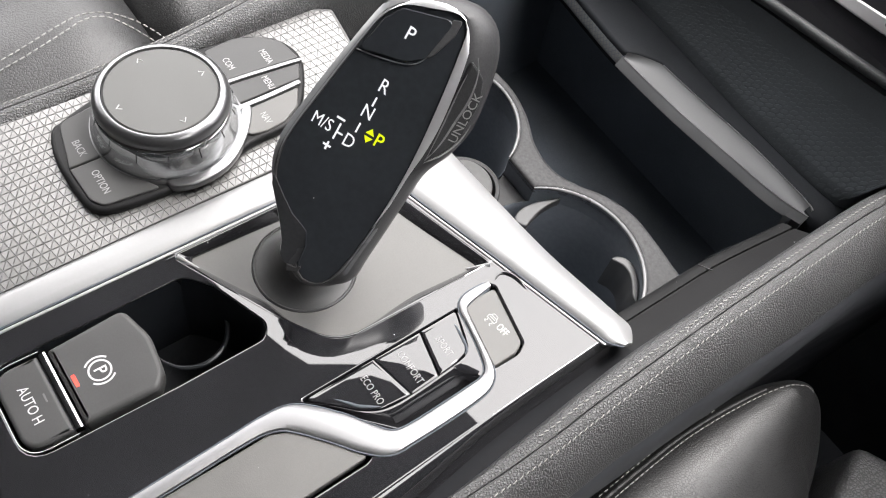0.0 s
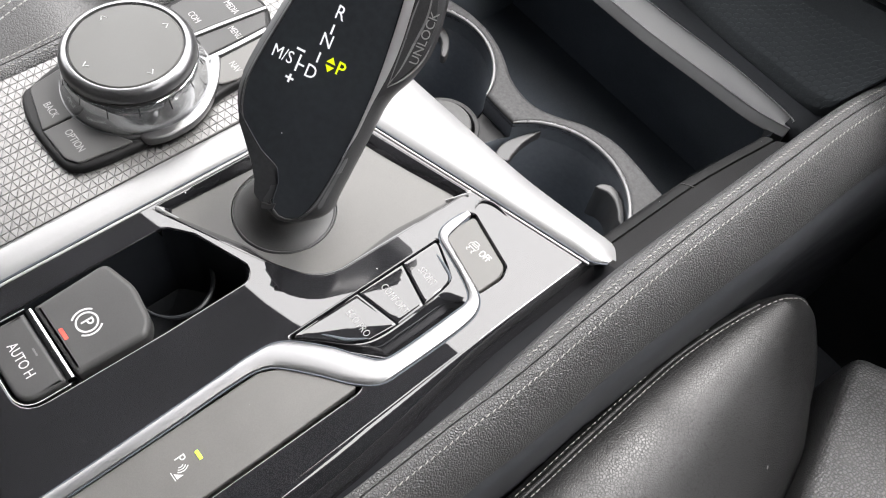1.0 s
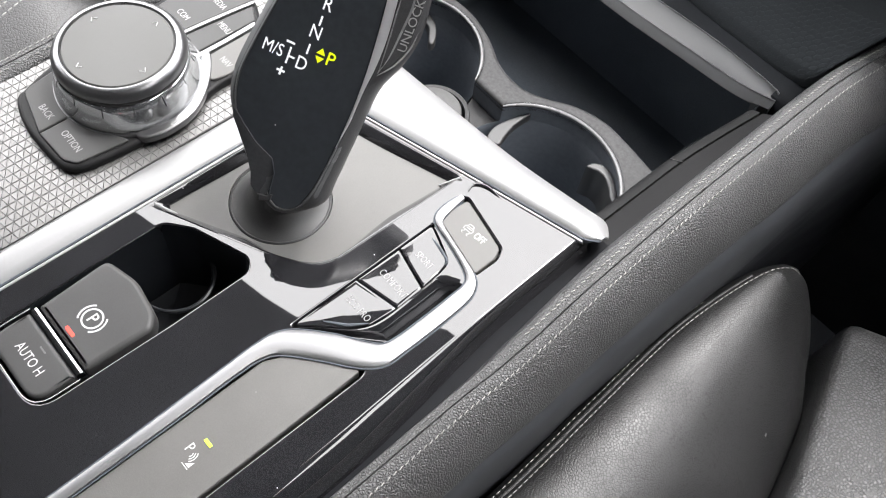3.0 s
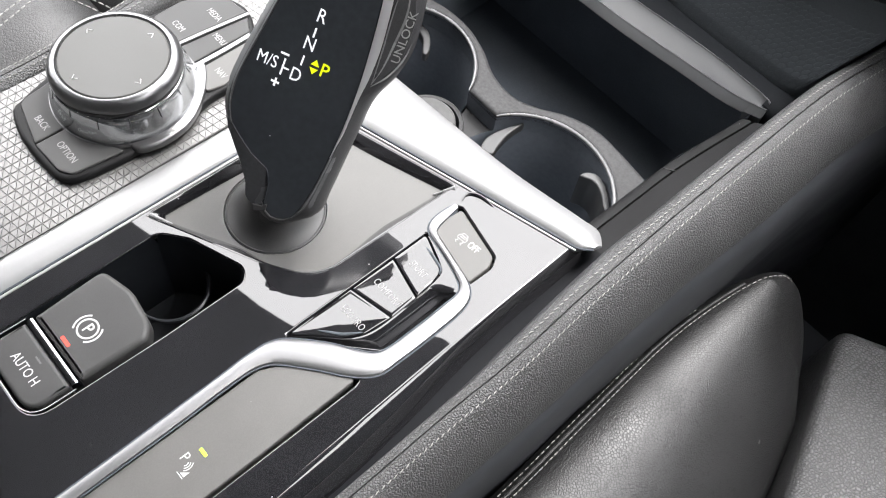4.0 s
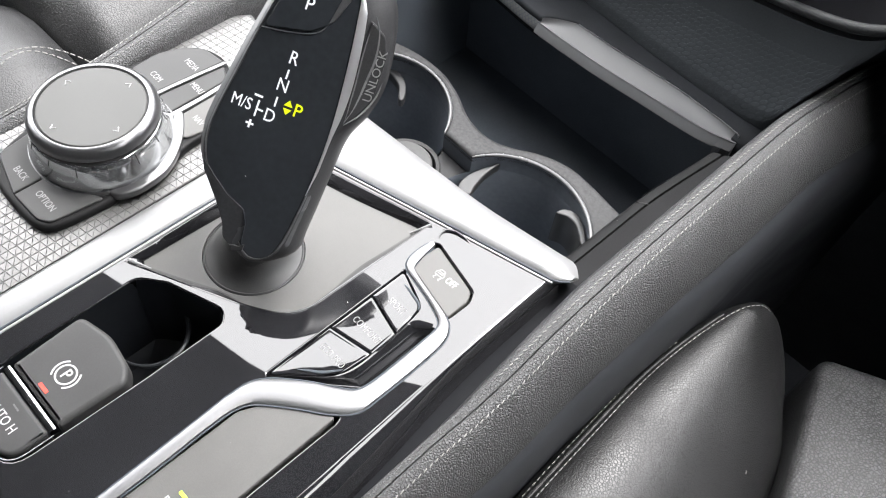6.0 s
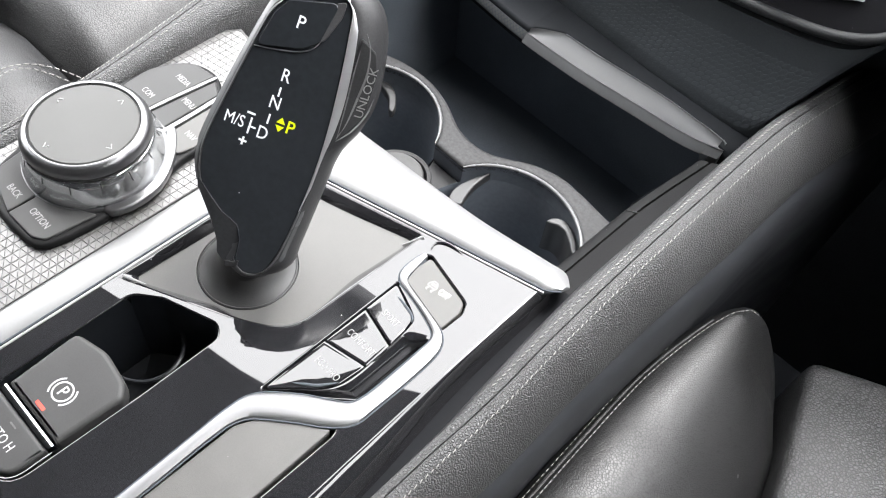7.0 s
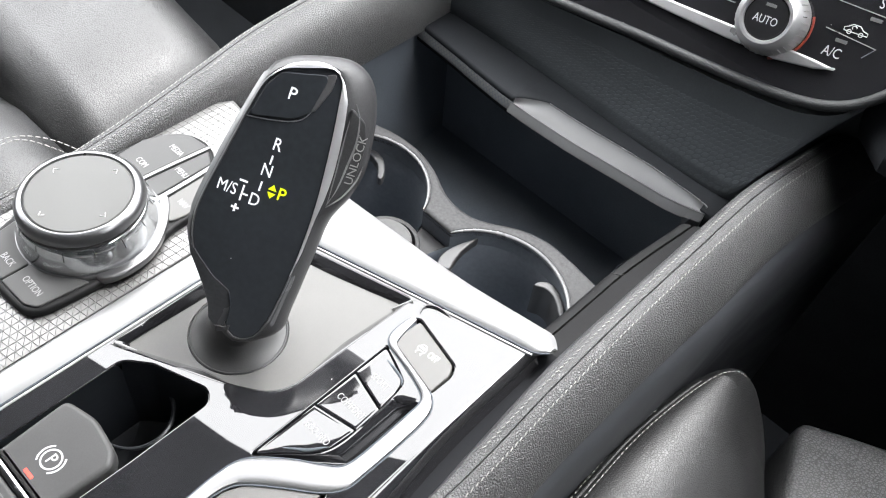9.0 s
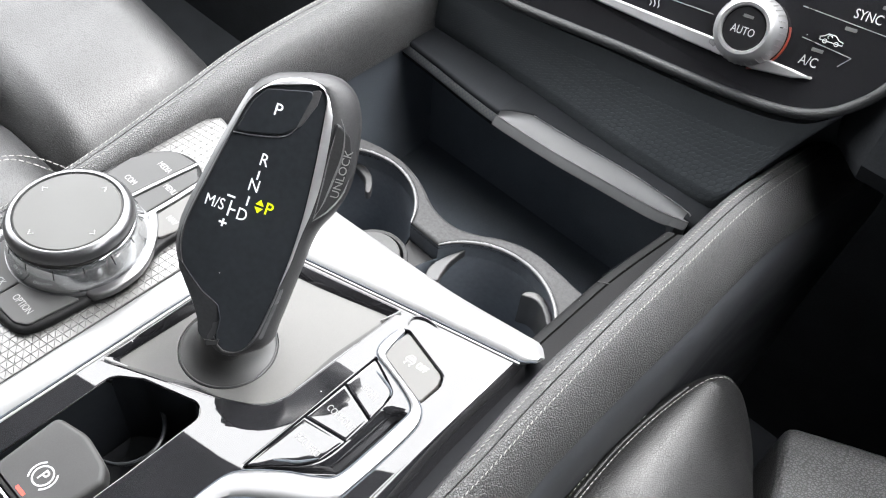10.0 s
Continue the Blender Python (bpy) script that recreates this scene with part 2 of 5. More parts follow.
def ribbon(name, path, widths, z, crown, material, parent=None, depth=3.0, label="", n=120, m=None):
    """A trim strip along a plan path, with a crowned top."""
    line = spline([(x, y, w * 0.01) for (x, y), w in zip(path, widths)], n, False)
    rings = []
    for i, p in enumerate(line):
        a, b = line[max(0, i - 1)], line[min(n - 1, i + 1)]
        side = Vector((-(b - a).y, (b - a).x, 0)).normalized()
        w = p.z * 50
        zz = z(p) if callable(z) else z
        ring = []
        for s, up in ((-1, -depth), (-1, 0), (-0.86, 0.62), (-0.5, 0.9), (0, 1), (0.5, 0.9), (0.86, 0.62), (1, 0), (1, -depth)):
            q = p + side * (s * w)
            ring.append((q.x, q.y, zz + (up if up <= 0 else up * crown)))
        rings.append(ring)
    return loft(name, rings, material, parent, label, m)


def tube(name, pts, r, material, parent=None, label="", seg=8, closed=False, m=None):
    """A round bar of radius r along 3D points."""
    p = [Vector(q) for q in pts]
    rings, n = [], len(p)
    for i in range(n):
        a, b = (p[(i - 1) % n], p[(i + 1) % n]) if closed else (p[max(0, i - 1)], p[min(n - 1, i + 1)])
        d = (b - a).normalized()
        x = d.orthogonal() if abs(d.z) > 0.95 else d.cross(Vector((0, 0, 1)))
        x.normalize()
        y = d.cross(x)
        rr = r(i / (n - 1)) if callable(r) else r
        rings.append([p[i] + (x * math.cos(2 * math.pi * k / seg) + y * math.sin(2 * math.pi * k / seg)) * rr for k in range(seg)])
    if closed:
        rings.append(rings[0])
    return loft(name, rings, material, parent, label, m, caps=not closed)


def writing(text, size, m, material, parent, name="lettering", squeeze=1.0, depth=0.06, bold=0.0):
    """Raised letters, centred on the pose m (translation in metres)."""
    cu = bpy.data.curves.new(name, "FONT")
    cu.body, cu.size, cu.align_x, cu.align_y = text, size * K / 0.69, "CENTER", "CENTER"
    cu.extrude, cu.resolution_u, cu.offset = depth * K, 3, bold * K
    tmp = new(name, cu)
    me = bpy.data.meshes.new_from_object(tmp.evaluated_get(bpy.context.evaluated_depsgraph_get()))
    bpy.data.objects.remove(tmp)
    bpy.data.curves.remove(cu)
    me.transform(Matrix.Diagonal((squeeze, 1, 1, 1)))
    me.materials.clear()
    me.materials.append(material)
    ob = new(name, me)
    ob.matrix_world = m
    put_under(ob, parent)
    return ob


def flat(x, y, z, turn=0.0):
    return pose(x * K, y * K, z * K, 0, 0, turn)


def arc(cx, cy, r, a0, a1, n=16):
    return [(cx + r * math.cos(radians(a0 + (a1 - a0) * i / (n - 1))), cy + r * math.sin(radians(a0 + (a1 - a0) * i / (n - 1)))) for i in range(n)]


def band(cx, cy, r0, r1, a0, a1, n=16):
    return arc(cx, cy, r1, a0, a1, n) + arc(cx, cy, r0, a1, a0, n)


def stitches(name, line, parent, pitch=2.7, length=2.0, r=0.24, lift=0.12, slant=0.0):
    """A row of sewn stitches along a 3D line, as one run of thread."""
    bm = bmesh.new()
    p = [Vector(q) for q in line]
    run, at = 0.0, 0.0
    for a, b in zip(p, p[1:]):
        seg = (b - a).length
        d = (b - a).normalized()
        while at < run + seg:
            c = a + d * (at - run) + Vector((0, 0, lift))
            side = d.cross(Vector((0, 0, 1))).normalized()
            dd = (d + side * slant).normalized()
            up = side.cross(dd).normalized()
            ends = []
            for t, rr in ((-0.5, 0.35), (-0.36, 0.9), (0.36, 0.9), (0.5, 0.35)):
                q = c + dd * (t * length)
                ends.append([bm.verts.new((q + (side * math.cos(k * math.pi / 2.5) + up * math.sin(k * math.pi / 2.5)) * r * rr) * K) for k in range(5)])
            for u, w in zip(ends, ends[1:]):
                for k in range(5):
                    bm.faces.new((u[k], u[(k + 1) % 5], w[(k + 1) % 5], w[k]))
            bm.faces.new(ends[0])
            bm.faces.new(ends[-1][::-1])
            at += pitch
        run += seg
    ob = part(name, bm, THREAD)
    put_under(ob, parent)
    ob["kind"] = "stuff"
    return ob


def box(name, x0, x1, y0, y1, z0, z1, material, parent=None, bevel=1.0, label=""):
    return plate(name, rounded([(x0, y0), (x1, y0), (x1, y1), (x0, y1)], 0), z0, z1, material, parent, bevel=bevel, label=label, res=1)


# ---- console: gloss black panel round the selector ----
console = thing("console_panel", (30, 40, -60), "gloss black lacquered centre console panel with dust specks", "console")
BIN = rounded([(-18.5, -31.5, 9), (17.5, -31.5, 9), (18.8, 20, 0), (18.6, 53, 5), (13.5, 56, 5), (-9, 47.5, 4), (-18.4, 40, 7)], 4)
WELL = rounded([(-27.5, 41.0, 2), (13, 60.8, 16), (34.2, 73.4, 20), (36.0, 142.0, 1.5), (-27.5, 123, 3)], 4, 8)
TRIM_L = 45.5
MODES = rounded([(TRIM_L, 51.2, 1), (62, 65.2, 4), (73.6, 76, 5), (74.2, 106, 8), (70, 113.6, 4), (52, 117.5, 5), (TRIM_L, 119.0, 1)], 2)
PDC = rounded([(TRIM_L, -140, 1), (76.2, -140, 1), (76.4, 58, 1), (75.4, 62, 3), (TRIM_L, 44, 5)], 2)
OFFHOLE = rounded([(46.5, 121.2, 2), (72.6, 115.8, 2), (73.0, 127.6, 6), (70.8, 132.0, 4), (45.8, 137.6, 2), (43.6, 136, 3)], 2)
CREASE = [(88.3, -140), (88.3, 20), (87.4, 55), (86.8, 80), (86.2, 110), (85.8, 150), (85.6, 158)]
plate("gloss_panel", rounded([(-31.5, -140, 1), *[(x + 0.2, y) for x, y in CREASE], (82.5, 158.6, 2), (-9, 133.5, 1), (-31.5, 126, 1)], 0), -6, 0, GLOSS, console, holes=(BIN, WELL, MODES, PDC, OFFHOLE), bevel=0.7, res=3)
# the rounded flank that falls away to the knee pad
flank = []
for x, y in spline(CREASE + [(85.5, 163)], 48, False):
    w = 5.0 + 6.0 / (1 + math.exp((y - 84) / 14))
    flank.append([(x - 0.1, y, 0), (x + 0.06 * w, y, -0.08), (x + 0.16 * w, y, -0.55), (x + 0.24 * w, y, -1.25), (x + 0.36 * w, y, -2.2), (x + 0.62 * w, y, -6), (x + w, y, -13), (x - 1.5, y, -13), (x - 1.5, y, -0.6)])
loft("gloss_flank", flank, GLOSS, console)
channel = []
for x, y in spline([(96, -140), (96, 30), (94.6, 60), (91.4, 90), (89.4, 119), (88.6, 150), (88.4, 172)], 40, False):
    channel.append([(x - 2, y, -12.4), (x + 1.5, y, -11.6), (x + 5, y, -10.6), (x + 9, y, -10.2), (x + 9, y, -22), (x - 2, y, -22)])
loft("channel_strip", channel, mat("dark_channel_plastic", (0.008, 0.0085, 0.01), 0.55, vary=0.2, spec=0.1), console)
box("carrier", -30, 84, -140, 126, -70, -54, SOFT, console)

# ---- selector plate and boot ----
selector_plate = thing("selector_plate", (5, 90, -12), "matt grey recessed plate round the gear selector", "trim plate")
rim_out = spline([(p[0], p[1]) for p in WELL], 120)
cx, cy = 6, 96


def grown(p, front, rest):
    """The outline grown outwards: by front on the side towards the driver, by rest elsewhere."""
    d = Vector((p[0] - cx, p[1] - cy))
    f = min(1, max(0, (112 - p[1]) / 25)) * min(1, max(0, (p[0] - 4) / 14))
    q = Vector(p[:2]) + d.normalized() * (rest + (front - rest) * f)
    return q.x, q.y


loft("gloss_bevel", [[(*grown(p, a, r), z) for p in rim_out] for a, r, z in ((0.6, 0.6, -0.4), (0.45, 0.45, 0.03), (0.1, 0.1, 0.06), (-0.5, -0.5, -0.25), (-1.1, -2.0, -1.3), (-1.5, -4.2, -2.7), (-1.6, -4.8, -4.2))], GLOSS, selector_plate, caps=False)
plate("plate_face", [(p[0], p[1]) for p in rim_out], -7, -3.3, SATIN, selector_plate, holes=(arc(-1.0, 81.2, 20.0, 0, 352, 46),), bevel=0.2)
for pts in (((-27, 42.2, 0.3), (-19.5, 47.4, -3)), ((37, 141.6, 0.3), (32.5, 134, -3))):
    tube("corner_crease", pts, lambda t: 0.85 - 0.6 * t, PEARL, selector_plate)

# gloss tube added for a dimple's dark reflected arc, at the trim's upper end
tube("dimple_arc", [(x, y, 0.1) for x, y in spline([(43.4, 139.6), (42.3, 142.2), (43.4, 145.0), (47.2, 147.0), (53.2, 147.4)], 24, False)], lambda t: 0.2 + 0.75 * math.sin(math.pi * t) ** 0.8, GLOSS, console, seg=12)

# ---- gear selector ----
FC = Vector((-1.9, 102.1, 76.9))
FU, FV, FN = Vector((0.8706, 0.4645, -0.1621)), Vector((-0.1971, 0.6312, 0.7501)), Vector((0.4508, -0.6211, 0.6411))
FACE = Matrix(((FU.x, FV.x, FN.x, FC.x * K), (FU.y, FV.y, FN.y, FC.y * K), (FU.z, FV.z, FN.z, FC.z * K), (0, 0, 0, 1)))
selector = thing("gear_selector", (1, 79, -2), "black gear selector lever with glass face and silver edge, in park", "gear selector")
GL = spline([(12, -61), (16.5, -58), (19.5, -48), (21.5, -28), (21.6, -9), (19.8, 11), (17.5, 28), (15.8, 36.3), (11.8, 38.8), (4, 36.2), (-4, 32.7), (-8, 27), (-10, 19), (-13.3, 0), (-16.4, -20), (-15.6, -30.5), (-12, -38), (-5.4, -46), (3, -55), (8, -60.3)], 96)
OUT = spline([(12, -64), (22.3, -57), (23.5, -47), (24.6, -27), (25.6, -12), (29.4, -1.6), (31.2, 9.6), (29, 25), (25.6, 35), (20.5, 40.8), (12.4, 42.6), (-2, 38.4), (-7, 35.4), (-10.5, 31), (-14.2, 15.5), (-17.5, -2), (-20, -19.7), (-19.5, -30), (-15, -39), (-6.5, -50.3), (-0.5, -59.5), (5.5, -63.4)], 96)


def mixed(f, depth, shrink=1.0, du=0.0, dv=0.0):
    ring = []
    for a, b in zip(GL, OUT):
        q = a.lerp(b, f)
        ring.append(((q.x - 4) * shrink + 4 + du, (q.y + 10) * shrink - 10 + dv, depth))
    return ring


loft("lever_body", [mixed(-0.06, -0.9), mixed(0.05, -0.15), mixed(0.28, -0.2), mixed(0.75, -2.4), mixed(0.99, -6.0, 1.0, 0.5, 0.5), mixed(1.03, -10, 1.0, 0.9, 0.9), mixed(0.98, -15, 0.98, 0.2, 0.2), mixed(0.8, -20, 0.88, -3, -2), mixed(0.5, -23.5, 0.68, -3, -2)], mat("satin_black_lever", (0.03, 0.03, 0.0315), 0.45, vary=0.3, grain=1500, bump=0.35, specks=0.08, spec=0.28), selector, m=FACE)
plate("glass_face", [tuple(p) for p in GL], -2, -0.35, GLASS, selector, bevel=0.3, m=FACE)
park = rounded([(-10.1, 14.6, 1.5), (4.8, 18.6, 3), (9.4, 22.6, 2), (12.0, 36.9, 2), (-4.2, 32.0, 2), (-7.4, 26.6, 2)], 1.5)
park_button = plate("park_button", park, -1, 0.35, GLASS, selector, bevel=0.35, m=FACE)
tube("button_edge", [(p[0], p[1], -0.2) for p in spline([(-10.6, 14.2), (-3, 15.6), (4.9, 18.0), (8.8, 21.4), (10.6, 28), (12.5, 36.8)], 30, False)], 0.2, DULL, selector, m=FACE)
# pale grey stands in for the reflection along the lever's left bevel
EDGE_GREY = mat("polished_lever_edge", (0.13, 0.134, 0.138), 0.22, metal=0.0, vary=0.1)


BRIGHT = mat("bright_lever_trim", (0.6, 0.6, 0.61), 0.36, metal=0.75, vary=0.04, bump=0.0)


def rim_band(name, keep, f0, f1, d0, d1, material):
    """A polished band of the lever's rim, over the stretch of outline that keep() picks."""
    idx = [i for i in range(96) if keep(GL[i])]
    k = max(range(len(idx)), key=lambda j: (idx[j] - idx[j - 1]) % 96) if len(idx) > 1 else 0
    idx = idx[k:] + idx[:k]
    rings = []
    for t, i in enumerate(idx):
        fade = min(1, t / 4, (len(idx) - 1 - t) / 4) * 0.9 + 0.1
        a, c = GL[i].lerp(OUT[i], f0), GL[i].lerp(OUT[i], f0 + (f1 - f0) * fade)
        e = a.lerp(c, 0.5)
        rings.append([(a.x, a.y, d0), (e.x, e.y, (d0 + d1) / 2 + 0.25), (c.x, c.y, d1), (c.x, c.y, d1 - 1.2), (a.x, a.y, d0 - 1.2)])
    loft(name, rings, material, selector, m=FACE)


rim_band("silver_crown", lambda p: p.y > 29 and p.x < 15.4, 0.06, 0.6, 0.3, -0.6, BRIGHT)
rim_band("silver_edge", lambda p: p.x > 14 and -34 < p.y < 39, 0.02, 0.3, 0.3, -0.1, BRIGHT)
rim_band("left_edge", lambda p: p.x < -3 and -34 < p.y < 33, 0.08, 0.8, 0.15, -1.8, EDGE_GREY)
FACET = mat("worn_black_facet", (0.026, 0.027, 0.029), 0.25, vary=0.3, grain=700, bump=0.2, specks=0.05)
plate("lower_facet", rounded([(-15.4, -34.2, 1), (-13.0, -36, 0), (-9.8, -38.6, 0), (-3.8, -43, 3), (3.0, -45.7, 2), (5.2, -50, 3), (5.7, -55.4, 2), (4.8, -58.6, 1), (2, -59.6, 1), (-0.8, -58, 3), (-2.4, -53.3, 4), (-6.6, -46.9, 4), (-14.2, -37.8, 4)], 1), -2.2, -0.1, FACET, selector, bevel=0.08, m=FACE)
plate("worn_chip", rounded([(2.4, -59.4), (5.6, -58.9), (7.4, -57.2), (7.2, -60.2), (3.2, -61.8)], 0.5), -2, 0.15, SOFT, selector, bevel=0.3, m=FACE)
tube("facet_crease", [(3.1, -46, 0.3), (5.3, -50.2, 0.3), (5.8, -55.4, 0.3), (6.4, -58.4, 0.1)], 0.22, GLASS, selector, m=FACE, seg=6)
plate("button_flank", rounded([(10.9, 36.6, 0.5), (13.8, 38.0, 1), (13.8, 32.5, 2), (10.9, 24.0, 3), (7.6, 21.4, 0.5), (9.2, 26.4, 2)], 1), -1, 0.15, mat("grey_glass_flank", (0.05, 0.05, 0.052), 0.3, vary=0.4, grain=1800, bump=0.3, specks=0.1), selector, bevel=0.3, m=FACE)
rim_band("right_edge", lambda p: p.x > 15 and p.y < -22, 0.08, 0.6, 0.1, -1.4, mat("dark_grey_edge", (0.085, 0.087, 0.09), 0.3))
# side button with its raised word
SIDE = FACE @ pose(26.0 * K, 11 * K, -1.7 * K, 0, 26, 0)
plate("unlock_button", rounded([(-4.6, 18.6, 1), (1.8, 15.2, 4), (4.8, 8, 6), (5.2, -5, 5), (2.2, -12, 1), (-1.0, -16, 1), (-2.2, -9, 5), (-3.6, 6.6, 5)], 3), -1.5, 0.75, SOFT, selector, bevel=0.7, m=SIDE)
writing("UNLOCK", 2.9, SIDE @ pose(3.0 * K, 2.0 * K, 0.78 * K, 0, 0, 91), mat("grey_raised_letters", (0.15, 0.15, 0.15), 0.45), selector, squeeze=1.0)
STREAK = mat("pale_crescent", (0.12, 0.12, 0.123), 0.28)
for nm, pts, r in (("crescent_ridge", [(-3.6, 20.1), (-0.8, 15.6), (0.9, 7.8), (0.6, -0.7), (0.0, -9.4), (-1.6, -15.9)], 0.5), ("inner_ridge", [(-3.9, 17.3), (-3.5, 7.8), (-2.4, -3.0), (-1.6, -12.7), (-1.6, -15.9)], 0.3), ("lower_fold", [(-1.5, -16.6), (2.9, -11.4), (6.0, -5.2), (6.6, 0.6)], 0.4)):
    tube(nm, [(p.x, p.y, 0.55 - max(0, p.x - 2) * 0.35) for p in spline(pts, 28, False)], lambda t, r=r: r * (0.25 + 0.75 * math.sin(math.pi * t)), STREAK, selector, m=SIDE, seg=8)
tube("side_crease", [(p[0], p[1], -2.4) for p in spline([(20.5, 33), (22.4, 22), (24.4, 4), (24.0, -10), (22.9, -18)], 24, False)], 0.45, DULL, selector, m=FACE)


def on_face(u, v, turn=0.0, lift=-0.3):
    return FACE @ pose(u * K, v * K, lift * K, 0, 0, turn)


for t, u, v in (("R", 2.5, 8.4), ("N", 1.9, -1.2), ("D", 1.0, -12.3)):
    writing(t, 4.3, on_face(u, v), LIT, selector, "letter", 0.86, bold=0.0)
writing("P", 4.3, on_face(9.3, -7.3), LIME, selector, "letter", 0.95, bold=0.03)
writing("M/S", 4.0, on_face(-9.3, -11.2), LIT, selector, "letter", 0.82)
writing("P", 4.2, on_face(1.8, 26.4, lift=0.36), LIT, park_button, "letter", 0.95, bold=0.02)
for x0, x1, y0, y1 in ((1.85, 2.45, 1.3, 4.5), (1.2, 1.8, -8.6, -5.2), (-4.1, -3.5, -14.2, -8.6), (-3.9, -1.6, -11.9, -11.3), (-5.9, -3.0, -7.6, -6.9), (-5.9, -3.1, -17.4, -16.7), (-4.85, -4.15, -18.5, -15.7)):
    plate("gate_line", [(x0, y0), (x1, y0), (x1, y1), (x0, y1)], -0.36, -0.22, LIT, selector, bevel=0.02, m=FACE, res=0)
for s in (1, -1):
    plate("arrow", [(4.3, -7.3 + 0.45 * s), (7.3, -7.3 + 0.45 * s), (5.8, -7.3 + 2.5 * s)][::s], -0.36, -0.22, LIME, selector, bevel=0.02, m=FACE, res=0)
# stalk and boot
stalk = []
for t in range(9):
    f = t / 8
    c = Vector((1, 79, 4)).lerp(FC + FU * 5 + FV * -40 + FN * -13, f)
    r = 8.5 + 1.5 * f
    stalk.append([(c.x + r * 1.05 * math.cos(a * math.pi / 16), c.y + r * 0.9 * math.sin(a * math.pi / 16), c.z + 0.25 * f * r * math.sin(a * math.pi / 16)) for a in range(32)])
loft("stalk", stalk, RUBBER, selector)
turned("boot", [(19.8, -7), (19.7, -3.4), (19.2, -3.1), (18.7, -3.5), (17, -3.0), (14.4, -1.2), (12, 1.6), (10.2, 5.2), (9.2, 10), (0.1, 11)], RUBBER, selector, (-1.0, 81.2, 0), 56)

# ---- small bin with the parking brake switch and hold button ----
brake = thing("parking_brake_switch", (0, 4, -14), "dark grey parking brake switch with lit red lamp", "switch")
BINB = mat("smooth_black_bin", (0.011, 0.0125, 0.015), 0.42, vary=0.2, bump=0.0, spec=0.3)
bin_tray = thing("coin_bin", (0, 20, -30), "deep gloss black bin in the console panel", "storage bin")
bo = spline([(p[0], p[1]) for p in BIN], 90)
loft("bin_wall", [[(p[0], p[1], -0.5) for p in bo], [(p[0] * 0.97, (p[1] - 12) * 0.97 + 12, -10) for p in bo], [(p[0] * 0.92, (p[1] - 12) * 0.93 + 12, -44) for p in bo], [(p[0] * 0.7, (p[1] - 12) * 0.7 + 12, -48) for p in bo], [(0, 12, -48.4)] * 90], BINB, bin_tray, caps=False)
# faint arc, a little paler than the bin, thinning towards both ends
tube("bin_ring", [(-9 + 17 * math.cos(a * math.pi / 24), 34 + 15 * math.sin(a * math.pi / 24), -20) for a in range(-14, 22)], lambda t: 0.15 + 0.9 * math.sin(math.pi * t), mat("dim_bin_ring", (0.014, 0.0155, 0.018), 0.4), bin_tray, seg=8)
top_face = rounded([(-15.6, -11.4, 1.2), (15.4, -11.4, 1.2), (16.6, 13.6, 4), (12, 18.0, 12), (-3, 20.0, 16), (-17.2, 16.4, 4)], 2)
plate("switch_cap", top_face, -9, 0.9, BUTTON, brake, bevel=2.0, res=5)
sym = (0.4, 0.3)
plate("brake_ring", arc(*sym, 4.0, 0, 350, 36), 0.8, 0.98, WHITE, brake, holes=(arc(*sym, 3.35, 0, 350, 36),), bevel=0.02, res=0)
for a in (0, 180):
    plate("brake_shoe", band(*sym, 4.75, 5.4, a - 48, a + 48), 0.8, 0.98, WHITE, brake, bevel=0.02, res=0)
writing("P", 4.2, flat(0.5, 0.3, 0.93), WHITE, brake, "letter", 0.9, bold=0.05)
plate("red_lamp", rounded([(-2.6, -8.6), (2.2, -8.6), (2.2, -7.3), (-2.6, -7.3)], 0.3), 0.7, 1.0, RED, brake, bevel=0.05)
ribbon("chrome_bar", [(-15.5, -13.2), (0, -13.3), (15.4, -13.4)], [2.7, 2.7, 2.7], 0.1, 0.7, CHROME, brake, n=16)
hold = thing("auto_hold_button", (0, -23, -14), "dark grey hold button with white lettering below the brake switch", "button")
plate("button_cap", rounded([(-15.4, -15, 0.6), (15.2, -15, 0.6), (15.2, -30.4, 9), (-16, -30.4, 9)], 2, 8), -9, 0.7, BUTTON, hold, bevel=1.4, res=4)
writing("AUTO H", 3.4, flat(0.2, -23.3, 0.72), WHITE, hold, squeeze=0.78)
plate("lamp", rounded([(-1.6, -18.6), (1.8, -18.6), (1.8, -18.0), (-1.6, -18.0)], 0.1), 0.6, 0.75, LAMP, hold, bevel=0.03)
tube("chrome_rim", [(x, y, 0.1) for x, y in rounded([(-16.8, -14, 0), (-17.3, -31.6, 10), (16.7, -31.6, 10), (17, -14, 0)], 3, 8)], 0.2, DULL, hold)

# ---- silver trim sweeping round the drive mode buttons ----
sweep = thing("silver_trim_strip", (60, 20, -4), "satin silver trim strip sweeping round the console buttons", "trim strip")
PATHW = [(47.3, -140), (47.3, -60), (47.2, -20), (46.9, 5), (46.4, 26), (46.7, 37.5), (49.9, 46.4), (60.2, 56.2), (69.0, 62.8), (74.6, 68.6), (76.2, 75.5), (76.5, 90), (76.2, 104), (75.2, 110.6), (71.6, 114.6), (63.4, 117.1), (53.6, 119.2), (47.4, 120.7), (45.0, 123.4), (44.1, 128.5), (43.9, 136)]
WIDE = [4.4, 4.4, 4.5, 4.9, 5.0, 6.2, 9.6, 10.6, 10.2, 8.8, 6.6, 6.4, 6.2, 5.0, 3.6, 2.6, 2.4, 3.0, 3.9, 3.9, 2.4]
ribbon("strip", PATHW, WIDE, 0.1, 1.1, SILVER, sweep, n=220)

